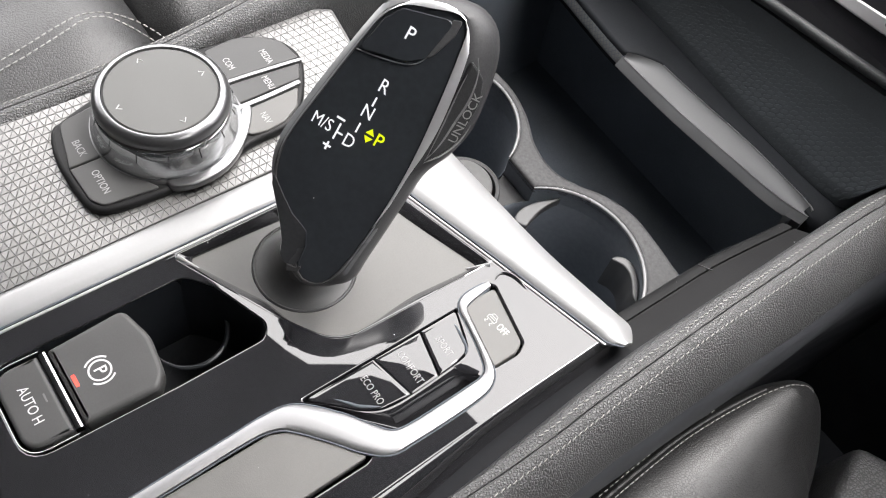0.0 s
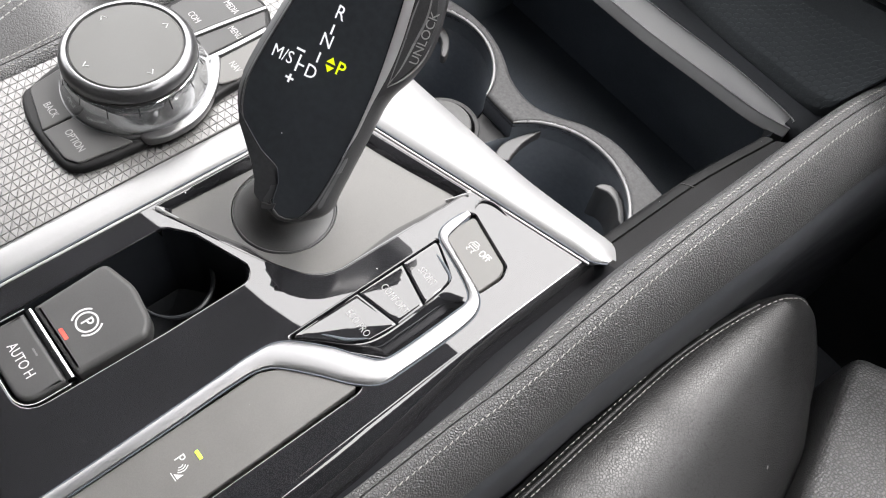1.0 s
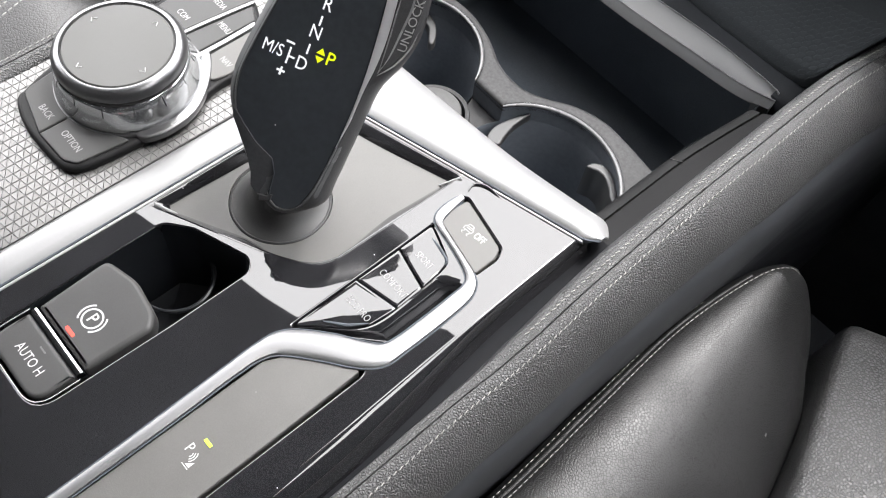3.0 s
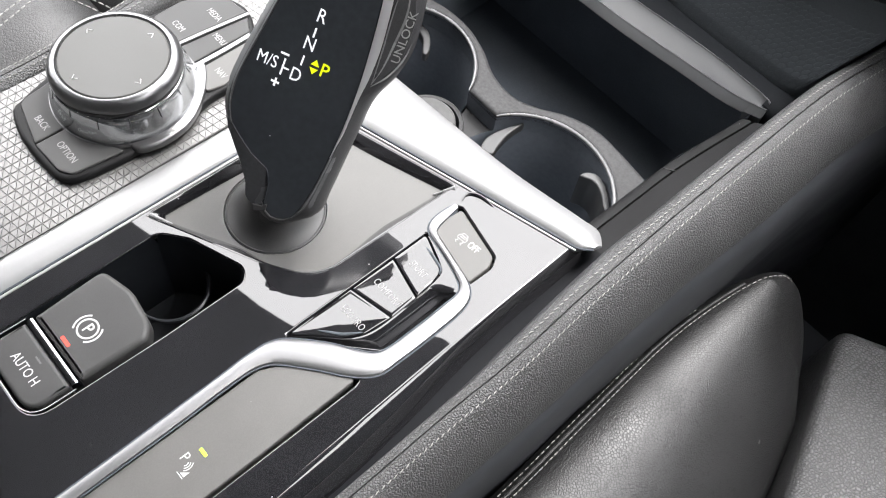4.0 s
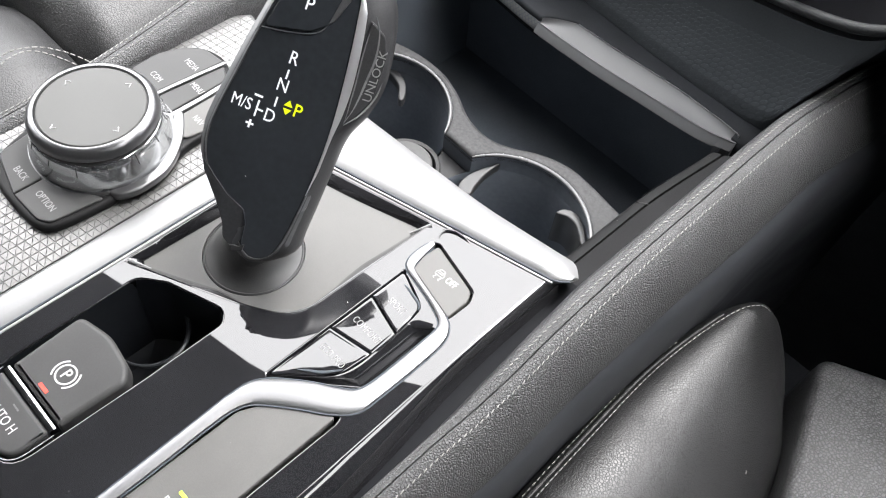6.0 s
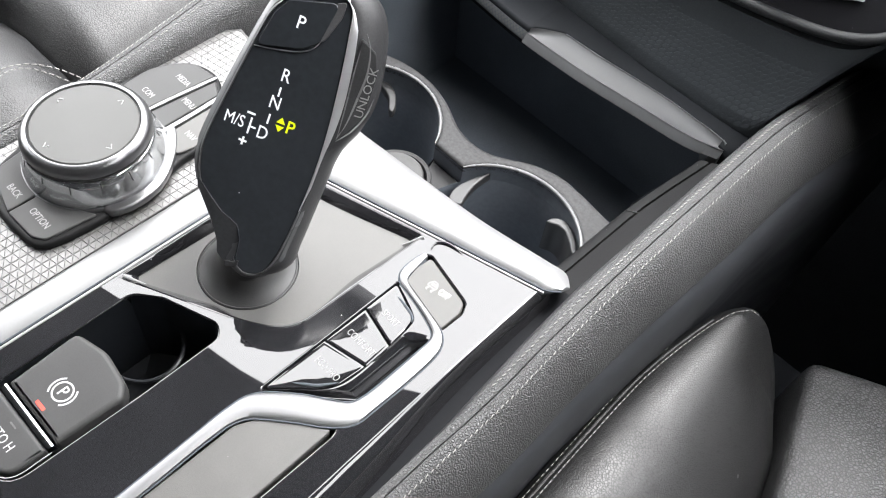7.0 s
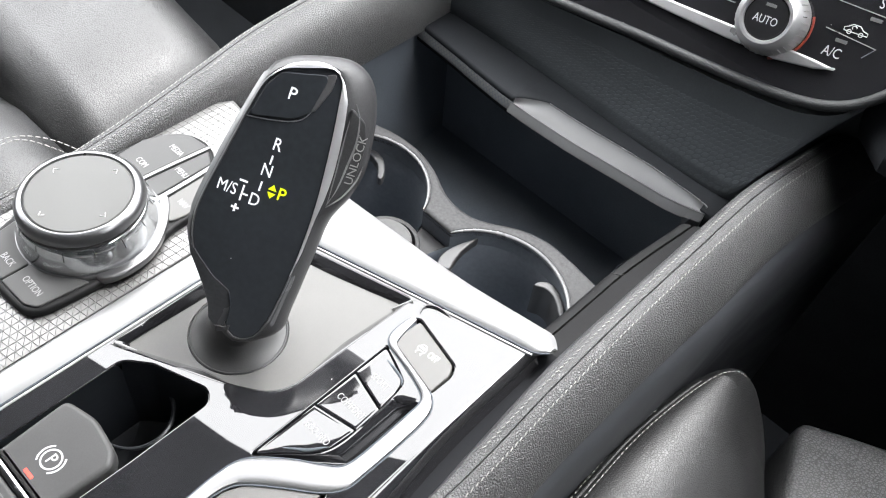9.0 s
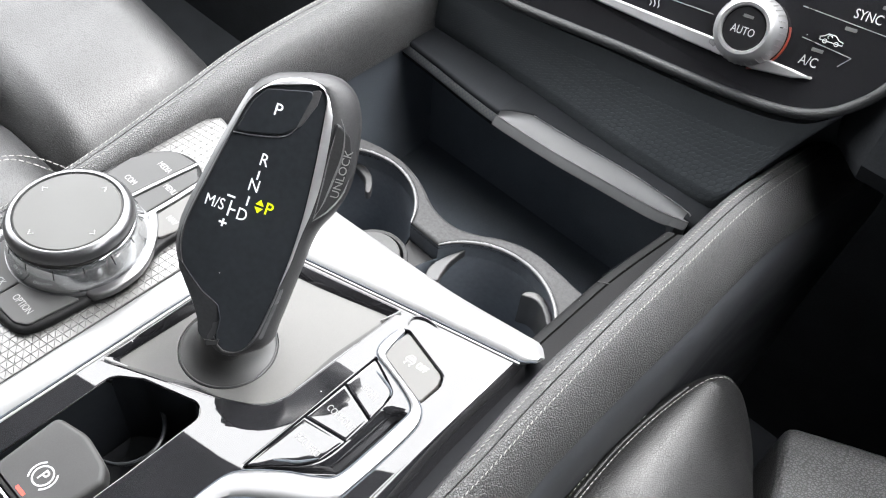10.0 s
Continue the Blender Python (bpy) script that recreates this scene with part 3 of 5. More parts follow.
for s in (-1, 1):
    line = spline([(x, y, w * 0.01) for (x, y), w in zip(PATHW, WIDE)], 220, False)
    pts = []
    for i in range(60, 219):
        d = line[i + 1] - line[i - 1]
        q = line[i] + Vector((-d.y, d.x, 0)).normalized() * s * (line[i].z * 50 + 0.25)
        pts.append((q.x, q.y, 0.0))
    tube("shadow_gap", pts, 0.3, DARK, sweep, seg=6)

# ---- parking sensor panel ----
pdc = thing("sensor_button_panel", (64, -30, -6), "long satin grey button panel with parking sensor mark", "button panel")
plate("panel_face", rounded([(49.9, -140, 1), (74.4, -140, 1), (74.9, 20, 0), (74.5, 60.2, 1), (62.8, 51.9, 0), (53.8, 44.2, 5), (50.0, 36, 5)], 2), -6, -0.5, SATIN, pdc, bevel=0.5)
plate("green_lamp", rounded([(60.6, 5.2), (64.0, 5.2), (64.0, 6.4), (60.6, 6.4)], 0.3), -0.6, -0.2, GREEN, pdc, bevel=0.06)
PM = flat(60.6, 0.2, 0) @ Matrix.Diagonal((0.88, 0.88, 1, 1))
writing("P", 4.0, PM @ flat(-1.0, 0.2, -0.47), WHITE, pdc, "letter", 0.85)
for r in (1.3, 2.2, 3.1):
    plate("wave", band(0.4, -0.9, r, r + 0.38, -40, 45, 10), -0.6, -0.42, WHITE, pdc, bevel=0.02, res=0, m=PM)
plate("wedge", [(2.6, -4.4), (5.0, -4.4), (5.0, -1.6)], -0.6, -0.42, WHITE, pdc, bevel=0.02, res=0, m=PM)
plate("wedge_bar", [(1.6, -5.2), (5.2, -5.2), (5.2, -4.85), (1.6, -4.85)], -0.6, -0.42, WHITE, pdc, bevel=0.02, res=0, m=PM)

# ---- drive mode buttons ----
modes = thing("drive_mode_buttons", (58, 85, -8), "gloss black drive mode buttons with grey lettering", "button group")
plate("bezel", rounded([(TRIM_L + 0.2, 50, 1), (62.5, 64.5, 4), (76.5, 77.5, 5), (76.8, 107, 8), (52, 118, 4), (TRIM_L + 0.2, 120, 1)], 2), -13, -9.4, GLOSS, modes, bevel=0.5)
PRINT = mat("pale_button_print", (0.18, 0.18, 0.18), 0.5, bump=0.0)
RIM_A = spline([(46.4, 51.6), (50.5, 56.6), (55.4, 61.8), (60.2, 66.8), (63.4, 72.2), (64.7, 79), (64.7, 88), (64.2, 98), (63.6, 107), (62.3, 111.6), (58.6, 114.0), (47, 118.2)], 60, False)
RIM_B = spline([(48.4, 50.4), (57, 58.6), (65, 65.4), (71.4, 72), (73.2, 77), (73.4, 90), (73.2, 100), (72.8, 108), (71.2, 112.4), (66, 115.2), (60, 116.4), (48.6, 119.0)], 60, False)
rows = []
for a, c in zip(RIM_A, RIM_B):
    # the slope runs out level beside the last button
    k = 1 - max(0, min(1, (a.lerp(c, 0.5).y - 103.5) / 4.5))
    k = k * k * (3 - 2 * k)
    rows.append([(*a, -4), (*a, 0.05), (*a.lerp(c, 0.08), 0.12)] + [(*a.lerp(c, f), z * k + 0.08 * (1 - k)) for f, z in ((0.3, -1.9), (0.6, -4.2), (0.9, -6.8), (1, -7.6))] + [(*c, -11)])
loft("sloped_surround", rows, GLOSS, modes)
for word, wy, sq, top, outline in (
        ("ECO PRO", 74.0, 0.7, 0.35, [(46.2, 52.2, 1), (50.4, 57.0, 3), (59.3, 66.2, 6), (63.2, 72.8, 4), (64.4, 84.9, 0.5), (46.2, 80.9, 0.5)]),
        ("COMFORT", 90.4, 0.72, 0.0, [(46.2, 81.3, 0.5), (64.4, 85.3, 0.5), (64.1, 97.3, 0.5), (46.2, 101.5, 0.5)]),
        ("SPORT", 105.6, 0.68, 0.35, [(46.2, 101.9, 0.5), (64.0, 97.7, 0.5), (63.4, 106, 4), (62.0, 111.2, 4), (56.6, 114.2, 4), (46.2, 118.0, 1)])):
    ring = rounded(outline, 1.5)
    mid = Vector((sum(p[0] for p in ring) / len(ring), sum(p[1] for p in ring) / len(ring)))
    dome = [(1.0, -5), (1.0, top - 0.7), (0.985, top - 0.28)] + [(s, top - 0.1 * s * s) for s in (0.95, 0.85, 0.7, 0.52, 0.34, 0.16, 0.02)]
    key = loft("mode_button", [[(mid.x + (x - mid.x) * s, mid.y + (y - mid.y) * s, z) for x, y in ring] for s, z in dome], GLOSS, modes)
    writing(word, 2.8, flat(55.8, wy, top - 0.1), PRINT, key, squeeze=sq, depth=0.14)
for q in (((50.4, 114.3), (55.8, 113.6), (60.8, 112.3), (62.4, 110.4)), ((51.4, 61.2), (55.0, 64.2), (58.6, 67.4), (62.6, 73.4))):
    tube("lamp_slot", [(x, y, 0.2) for x, y in spline(q, 20, False)], lambda t: 0.12 + 0.55 * math.sin(math.pi * t) ** 0.7, DARK, modes)

# ---- stability button ----
off = thing("stability_off_button", (59, 128, -8), "satin grey stability control button with pale print", "button")
plate("button_cap", rounded([(47.5, 121.6, 2.2), (72.2, 116.4, 1), (72.2, 126.8, 5), (70.3, 131.3, 4), (46.4, 136.6, 1.5), (45.9, 128.5, 3)], 2), -6, 0.5, SATIN, off, bevel=0.6, res=3)
writing("OFF", 3.0, flat(62.2, 128.2, 0.52, 6), WHITE, off, squeeze=0.66)
CM = flat(56.4, 127.8, 0, 6)
tube("car_mark", [(x, y, 0.52) for x, y in ((-2.0, -0.9), (-2.0, 0.5), (-1.4, 0.9), (-1.0, 2.1), (1.0, 2.1), (1.4, 0.9), (2.0, 0.5), (2.0, -0.9))], 0.17, WHITE, off, m=CM, seg=6, closed=True)
for w, y in ((1.1, 1.0), (1.3, 0.2)):
    tube("car_window", [(-w, y, 0.52), (w, y, 0.52)], 0.17, WHITE, off, m=CM, seg=6)
for x in (-1.3, 1.1):
    tube("skid_mark", [(x + 0.45 * math.sin(t * 1.5), -1.3 - t * 0.32, 0.52) for t in range(6)], 0.17, WHITE, off, m=CM, seg=6)

# ---- pale silver cross bar and the long strip beside the embossed panel ----
bar = thing("silver_cross_bar", (30, 155, -12), "pale silver trim bar across the console before the cup holders", "trim strip")
FRONT = [(-46, 122.5), (-31, 127), (-6.4, 134), (40, 147.2), (80, 158.2), (87.8, 160.4), (92.5, 164.6)]
BACK = [(-46, 164), (-31, 164), (-8.2, 165.5), (40, 169.2), (77, 175), (86, 176), (92.8, 170.4)]
rings = []
for a, b in zip(spline(FRONT, 60, False), spline(BACK, 60, False)):
    ring = []
    end = max(0, min(1, (a.x - 82) / 9))
    for f, z in ((0, -8 + 7 * end), (0, 0.3), (0.06, 1.4 - 0.6 * end), (0.2, 2.0 - 1.0 * end), (0.5, 1.0 - 0.8 * end), (0.8, -2.2), (0.93, -4.4 + 1.2 * end), (1, -6.6 + 3 * end), (1, -14 + 9.6 * end)):
        q = a.lerp(b, f)
        ring.append((q.x, q.y, z))
    rings.append(ring)
loft("bar", rings, PEARL, bar)
ribbon("front_lip", [(x + 0.4, y - 1.9) for x, y in FRONT[:-1]], [1.0] * 6, 0.25, 0.35, PEARL, bar, n=60, depth=1)
tube("lip_gap", [(p.x + 0.2, p.y - 0.6, 0.35) for p in spline(FRONT, 60, False)], 0.4, DARK, bar, seg=6)
long_strip = thing("silver_side_strip", (-37, 0, -4), "pale silver trim strip beside the embossed aluminium panel", "trim strip")
ribbon("strip", [(-38.4, -140), (-38.0, -40), (-37.4, 30), (-36.6, 80), (-36.3, 124)], [12.5, 12.5, 12.8, 13.2, 13.4], 0.4, 1.2, PEARL, long_strip, n=60, depth=5)
tube("edge_gap", [(-31.6, -140, 0.3), (-31.2, -40, 0.3), (-30.6, 30, 0.3), (-29.8, 80, 0.3), (-29.4, 124, 0.3)], 0.4, DARK, long_strip, seg=6)
ribbon("edge_lip", [(-30.4, -140), (-30.0, -40), (-29.4, 30), (-28.9, 80), (-28.6, 122)], [1.2] * 5, 0.1, 0.3, PEARL, long_strip, n=40, depth=1)

# ---- embossed aluminium panel ----
alu = thing("embossed_panel", (-80, 20, -8), "light embossed aluminium panel with a fine triangular pattern", "trim panel")
plate("backing", rounded([(-114.5, -140), (-44.0, -140), (-43.0, 40), (-42.4, 150), (-108, 160), (-114, 150)], 1), -8, 1.6, GROOVE, alu, bevel=0.3)
bm = bmesh.new()
e1, e2 = Vector((0.0, 3.4)), Vector((-3.85, 2.68))
for i in range(-2, 22):
    for j in range(-60, 60):
        o = Vector((-43.0, 0)) + e2 * i + e1 * j
        for lean, tri in ((0.0, (o, o + e2, o + e1)), (0.09, (o + e1, o + e2, o + e2 + e1))):
            c = (tri[0] + tri[1] + tri[2]) / 3
            if not (-122 < c.x < -38 and -142 < c.y < 166):
                continue
            low = [bm.verts.new(((c + (p - c) * 0.95).x * K, (c + (p - c) * 0.95).y * K, 1.6 * K)) for p in tri]
            tops = [bm.verts.new(((c + (p - c) * 0.84).x * K, (c + (p - c) * 0.84).y * K, (1.84 - lean * (k == 2)) * K)) for k, p in enumerate(tri)]
            bm.faces.new(tops)
            for k in range(3):
                bm.faces.new((low[k], low[(k + 1) % 3], tops[(k + 1) % 3], tops[k]))
for co, no in (((-113.6, 0), (-1, 0)), ((-43.2, 0), (1, 0)), ((-108, 158.6), (0.15, 0.99)), ((-111, 152), (-0.9, 0.5))):
    bmesh.ops.bisect_plane(bm, geom=bm.verts[:] + bm.edges[:] + bm.faces[:], plane_co=(co[0] * K, co[1] * K, 0), plane_no=(*no, 0), clear_outer=True)
facets = part("embossed_relief", bm, ALU, smooth=False)
facets["kind"] = "stuff"
put_under(facets, alu)

# ---- rotary controller ----
rotary = thing("rotary_controller", (-81, 66, 0), "silver rotary menu controller with touch pad and grey keys", "controller")
PADO = [(p.x, p.y) for p in spline([(-98.6, 26.4), (-86, 22.6), (-72, 22.2), (-60.5, 23.4), (-55.4, 26.6), (-53.0, 34), (-51.8, 45), (-51.4, 56), (-52.5, 76), (-56, 90), (-56.6, 104), (-60, 113), (-70, 122.4), (-86, 130.8), (-98, 129), (-105, 122.5), (-109.4, 112), (-111, 90), (-109.4, 60), (-105, 42), (-101.4, 32)], 110)]
plate("base_pad", PADO, 1.0, 5.4, mat("black_key_surround", (0.01, 0.01, 0.0105), 0.45, vary=0.2, spec=0.15), rotary, bevel=1.8, res=4)
KEYTXT = mat("grey_key_print", (0.24, 0.24, 0.24), 0.5, bump=0.0)
for nm, pts, word, wx, wy, sq in (
        ("key", [(-99.4, 30.2, 5), (-77.6, 24.8, 0.5), (-77.4, 41, 0.5), (-103, 52, 2)], "BACK", -84.6, 31.9, 0.75),
        ("key", [(-77.0, 24.7, 0.5), (-61, 25.4, 5), (-56.2, 28.6, 4), (-53.6, 50, 1), (-60, 46, 3), (-76.8, 40.6, 0.5)], "OPTION", -66.4, 32.2, 0.75),
        ("key", [(-107.4, 96, 2), (-89.2, 93, 0.6), (-86.0, 129.2, 0.6), (-97.8, 127.6, 3), (-104.4, 120.6, 3), (-108.4, 110, 3)], "MEDIA", -92.8, 117.2, 0.68),
        ("key", [(-86.4, 93.5, 0.6), (-75.4, 93, 0.6), (-75.8, 123.6, 0.6), (-83.2, 127.8, 0.6)], "MENU", -79.6, 110.8, 0.66),
        ("key", [(-71.2, 96, 2), (-59.4, 89, 3), (-57.8, 98, 3), (-58.8, 107, 3), (-63.4, 115.2, 2), (-71.8, 120.4, 0.6)], "NAV", -63.8, 100.6, 0.7)):
    k = plate(nm, rounded(pts, 2), 3.5, 6.4, SATIN if word == "NAV" else BUTTON, rotary, bevel=0.6, res=3)
    writing(word, 2.9, flat(wx, wy, 6.42), KEYTXT, k, squeeze=sq, depth=0.03)
writing("COM", 2.9, flat(-96.4, 101.5, 6.42), KEYTXT, rotary, squeeze=0.72, depth=0.03)
for q, w in ((((-88.0, 92), (-86.8, 108), (-84.6, 129.2)), 1.7), (((-73.4, 94), (-73.4, 108), (-74, 122.4)), 2.2)):
    ribbon("silver_divider", q, [w, w, w], 6.4, 0.5, SILVER, rotary, n=14, depth=2)
RC = (-80.8, 66.2, 0)
KNOB = mat("brushed_knob_silver", (0.185, 0.186, 0.19), 0.3, metal=0.9, vary=0.05, grain=900, bump=0.02, rvary=0.03)
TOUCH = mat("grey_touch_surface", (0.066, 0.066, 0.064), 0.42, spec=0.3, vary=0.06, grain=2500, bump=0.1)
turned("foot_ring", [(30.2, 4.8), (30.2, 5.7), (29.7, 6.3), (29.0, 6.5), (28.4, 6.4), (28.4, 5)], KNOB, rotary, RC, 96)
plate("foot_lip", [(p.x, p.y) for p in spline([(-54.2, 52.4), (-50.2, 54.4), (-47.9, 62), (-48.4, 72), (-51.8, 80.6), (-58.6, 89.2), (-65.4, 95), (-72, 98.6), (-74.4, 96.2), (-70, 92), (-61.6, 84.6), (-56.6, 74.6), (-54.6, 64), (-55.2, 56)], 80)], 3.4, 7.0, KNOB, rotary, bevel=1.2, res=4)
turned("glossy_band", [(28.8, 5.4), (29.0, 6.8), (28.6, 8.6), (27.7, 11.6), (26.7, 15), (25.9, 17.6), (25.2, 18.5), (24.3, 18.8), (22, 18.8)], mat("clear_silver_band", (0.55, 0.56, 0.57), 0.13, metal=0.85, vary=0.1, grain=300, bump=0.0), rotary, RC, 96)
turned("dark_groove", [(23.6, 18.4), (25.3, 18.6), (25.3, 19.9), (23.6, 20.1)], BUTTON, rotary, RC, 96)
turned("knob_rim", [(23, 19.9), (25.2, 20.1), (25.7, 20.8), (25.6, 22.0), (25.0, 23.4), (23.9, 24.7), (22.7, 25.3), (21.9, 25.2), (21.5, 24.4), (21.3, 23.5)], KNOB, rotary, RC, 96)
turned("rim_gap", [(21.9, 23.2), (21.9, 24.3), (20.9, 24.3), (20.9, 23.2)], SOFT, rotary, RC, 96)
pad = turned("touch_pad", [(21.1, 22), (21.1, 24.5), (20.7, 24.9), (12, 24.7), (0.1, 24.6)], TOUCH, rotary, RC, 96)
for a in (0, 90, 180, 270):
    d = Vector((math.cos(radians(a + 2)), math.sin(radians(a + 2))))
    s, c = Vector((-d.y, d.x)), Vector(RC[:2]) + Vector((math.cos(radians(a + 2)), math.sin(radians(a + 2)))) * 17.2
    tube("arrow_mark", [(*(c - s * 1.25 - d * 0.9), 24.82), (*(c + d * 0.9), 24.82), (*(c + s * 1.25 - d * 0.9), 24.82)], 0.22, WHITE, pad)
for i in range(0, 28, 2):
    a = 2 * math.pi * i / 28 + 0.05
    low = 14.6 if i % 3 else 13.2
    r = 25.9 + (17.6 - low) * 0.31
    tube("notch", [(RC[0] + r * math.cos(a), RC[1] + r * math.sin(a), low), (RC[0] + 25.9 * math.cos(a), RC[1] + 25.9 * math.sin(a), 17.6)], 0.22, BUTTON if i % 3 else SOFT, rotary, seg=6)

# ---- cup holders and the open cubby ----
cups = thing("cup_holder_insert", (2, 178, -110), "matt black plastic cup holder insert with two round wells", "cup holder")
CZ = -45
CUP = ((36.9, 191.0, 43.5), (-59.4, 195.5, 40.0))
RIMG = mat("smooth_dark_rim", (0.09, 0.09, 0.093), 0.28, spec=0.8, vary=0.1)
INSERT = mat("mottled_insert_plastic", (0.034, 0.034, 0.035), 0.55, vary=0.5, grain=700, bump=0.4, specks=0.12, spec=0.25)
WELLM = mat("cup_well_plastic", (0.12, 0.132, 0.15), 0.5, spec=0.2)
near_edge = [(-108, 230), (-78, 239.6), (-57, 241), (-39, 236.5), (-21.6, 228.4), (-5, 226.8), (7.5, 231.7), (19.8, 239.6), (35.5, 244.4), (52, 243.6), (66, 241.6), (76, 240.6)]
left_arc, right_arc = arc(*CUP[1], 235, 23, 48), arc(*CUP[0], 153, -62, 48)
opening = left_arc + right_arc
plate("insert_top", [(-108, 148), (77, 148), (76, 240.6)] + [tuple(p) for p in reversed(spline(near_edge, 60, False))][1:], CZ - 7, CZ, INSERT, cups, holes=(opening,), bevel=2.6, res=5)
loft("well_collar", [[(x, y, z) for x, y in opening] for z in (CZ - 2, CZ - 14)], WELLM, cups, caps=False)
for q in (left_arc[6:], right_arc[:-4]):
    tube("rim_lip", [(x, y, CZ - 0.5) for x, y in q], lambda t: 1.1 * min(1, 0.3 + t * 8, 0.3 + (1 - t) * 8), RIMG, cups, seg=10)
# lower shelf between the two wells
shelf = arc(*CUP[1], -60, 22, 20) + arc(*CUP[0], 154, 240, 20)
plate("middle_shelf", shelf, CZ - 17, CZ - 13, SOFT, cups, bevel=0.8)
for cx0, cy0, r in CUP:
    turned("cup_well", [(r, CZ - 12), (r - 1.2, CZ - 16), (r - 2, CZ - 30), (r - 4, CZ - 68), (r - 8, CZ - 71), (0.1, CZ - 71)], WELLM, cups, (cx0, cy0, 0), 64, solid=False)
# spring fingers that grip the cup
TAB = mat("pale_grip_plastic", (0.034, 0.034, 0.035), 0.45, vary=0.12, grain=1800, bump=0.15)
for c, deep, leaf in (
        (CUP[0], 6, ((133, 43.2), (141, 41.2), (150, 39.2), (160, 37.2), (168, 35), (174, 32), (173, 28.6), (167, 26.4), (159, 29.2), (148, 34.4), (140, 38.6))),
        (CUP[0], 24, ((36, 42.4), (47, 42.6), (56, 42.4), (63, 41.8), (69, 39.6), (72.5, 35.6), (71.5, 32), (68, 33.4), (64, 36.2), (57, 38.4), (48, 39.2), (40, 39.8))),
        (CUP[1], 6, ((129, 39.4), (120, 39.2), (112, 36), (105.5, 32), (98, 26.5), (93, 22), (97, 20.6), (102, 22), (108, 26.5), (113, 30.2), (121, 34.4)))):
    top = CZ - 6 if c is CUP[0] else CZ - 11
    leaf = [(c[0] + r * math.cos(radians(t)), c[1] + r * math.sin(radians(t))) for t, r in leaf]
    plate("grip_finger", [tuple(p) for p in spline(leaf, 60)], top - deep, top, TAB, cups, bevel=0.9, res=3)
turned("round_stop", [(14.6, CZ - 14), (14.4, CZ - 3), (13.8, CZ - 2), (12.6, CZ - 1.6), (0.1, CZ - 1.5)], mat("mid_grey_stop", (0.07, 0.07, 0.07), 0.6, spec=0.25), cups, (-22.5, 183, 0), 40)
turned("stop_collar", [(18.4, CZ - 14), (18.0, CZ - 4), (17.2, CZ - 3.2), (15.6, CZ - 3.6), (15.4, CZ - 14)], INSERT, cups, (-21.6, 183, 0), 40)
cubby = thing("open_cubby", (0, 260, -120), "deep black open storage cubby before the dashboard", "storage tray")
loop = [(x, y, CZ - 4) for x, y in (tuple(p) for p in spline(near_edge, 60, False))] + [(76.2, 243, -27), (77.5, 256, -27), (82, 284, -27), (86, 330, -27), (-118, 330, -14), (-116, 262, -14), (-110, 236, -20)]
loft("cubby_wall", [loop, [(x * 0.985, (y - 270) * 0.98 + 270, min(z, -70)) for x, y, z in loop], [(x * 0.95, (y - 270) * 0.92 + 270, -112) for x, y, z in loop], [(x * 0.93, (y - 270) * 0.88 + 270, -116) for x, y, z in loop]], DARK, cubby, caps=False)
loft("cubby_floor", [[(x * 0.94, (y - 270) * 0.9 + 270, -115.4) for x, y, z in loop], [(x * 0.88, (y - 270) * 0.8 + 270, -116.8) for x, y, z in loop], [(0, 270, -117)] * len(loop)], DARK, cubby, caps=False)
rail = thing("cubby_side_rail", (88, 230, -60), "matt black plastic rail with a hinge seam beside the cubby", "trim strip")
rr = []
for x, y in spline([(80.6, 158), (81.5, 190), (82.0, 215), (82.6, 238), (84.6, 260), (87.6, 285), (87.9, 289)], 48, False):
    rr.append([(x - 6.4, y, -60), (x - 6.2, y, -27.4), (x - 5.0, y, -25.0), (x - 3.2, y, -23.6), (x - 0.7, y, -22.6), (x - 0.4, y, -24.6), (x + 0.3, y, -24.6), (x + 0.6, y, -22.2), (x + 1.4, y, -21.6), (x + 9, y, -16.4), (x + 16, y, -12), (x + 16, y, -60)])
loft("rail", rr, mat("dusty_rail_plastic", (0.013, 0.013, 0.0135), 0.55, vary=0.35, grain=2200, bump=0.5, specks=0.2, spec=0.12), rail)
tube("hinge_seam", [(77.4, 236.0, -24.6), (80.6, 236.4, -22.9), (83.4, 236.8, -21.4)], 0.28, INSERT, rail)

# ---- sliding cover edge with a silver pull ----
cover = thing("cubby_cover", (0, 300, -40), "black sliding cubby cover with a satin silver pull edge", "cover")
FRONT_LINE = spline([(-122, 297.6), (-84, 294.2), (-58, 291.4), (-34, 289.7), (4, 290.4), (40, 293.6), (67, 296.2), (80, 299.2), (87.5, 302)], 220, False)
BACK_LINE = spline([(-122, 320), (-57, 320), (-13, 318), (29, 315.4), (66, 315), (98, 316)], 80, False)


def front_at(x):
    return min(FRONT_LINE, key=lambda p: abs(p.x - x)).y


def back_at(x):
    return min(BACK_LINE, key=lambda p: abs(p.x - x)).y + 3


def scoop(x):
    """How far the silver scoop reaches back from the cover's front edge."""
    f = (x + 33.5) / 121
    return 12.4 * min(1, f / 0.13) ** 0.7 * max(0, 1 - f ** 5) ** 0.6 if 0 < f < 1 else 0.0


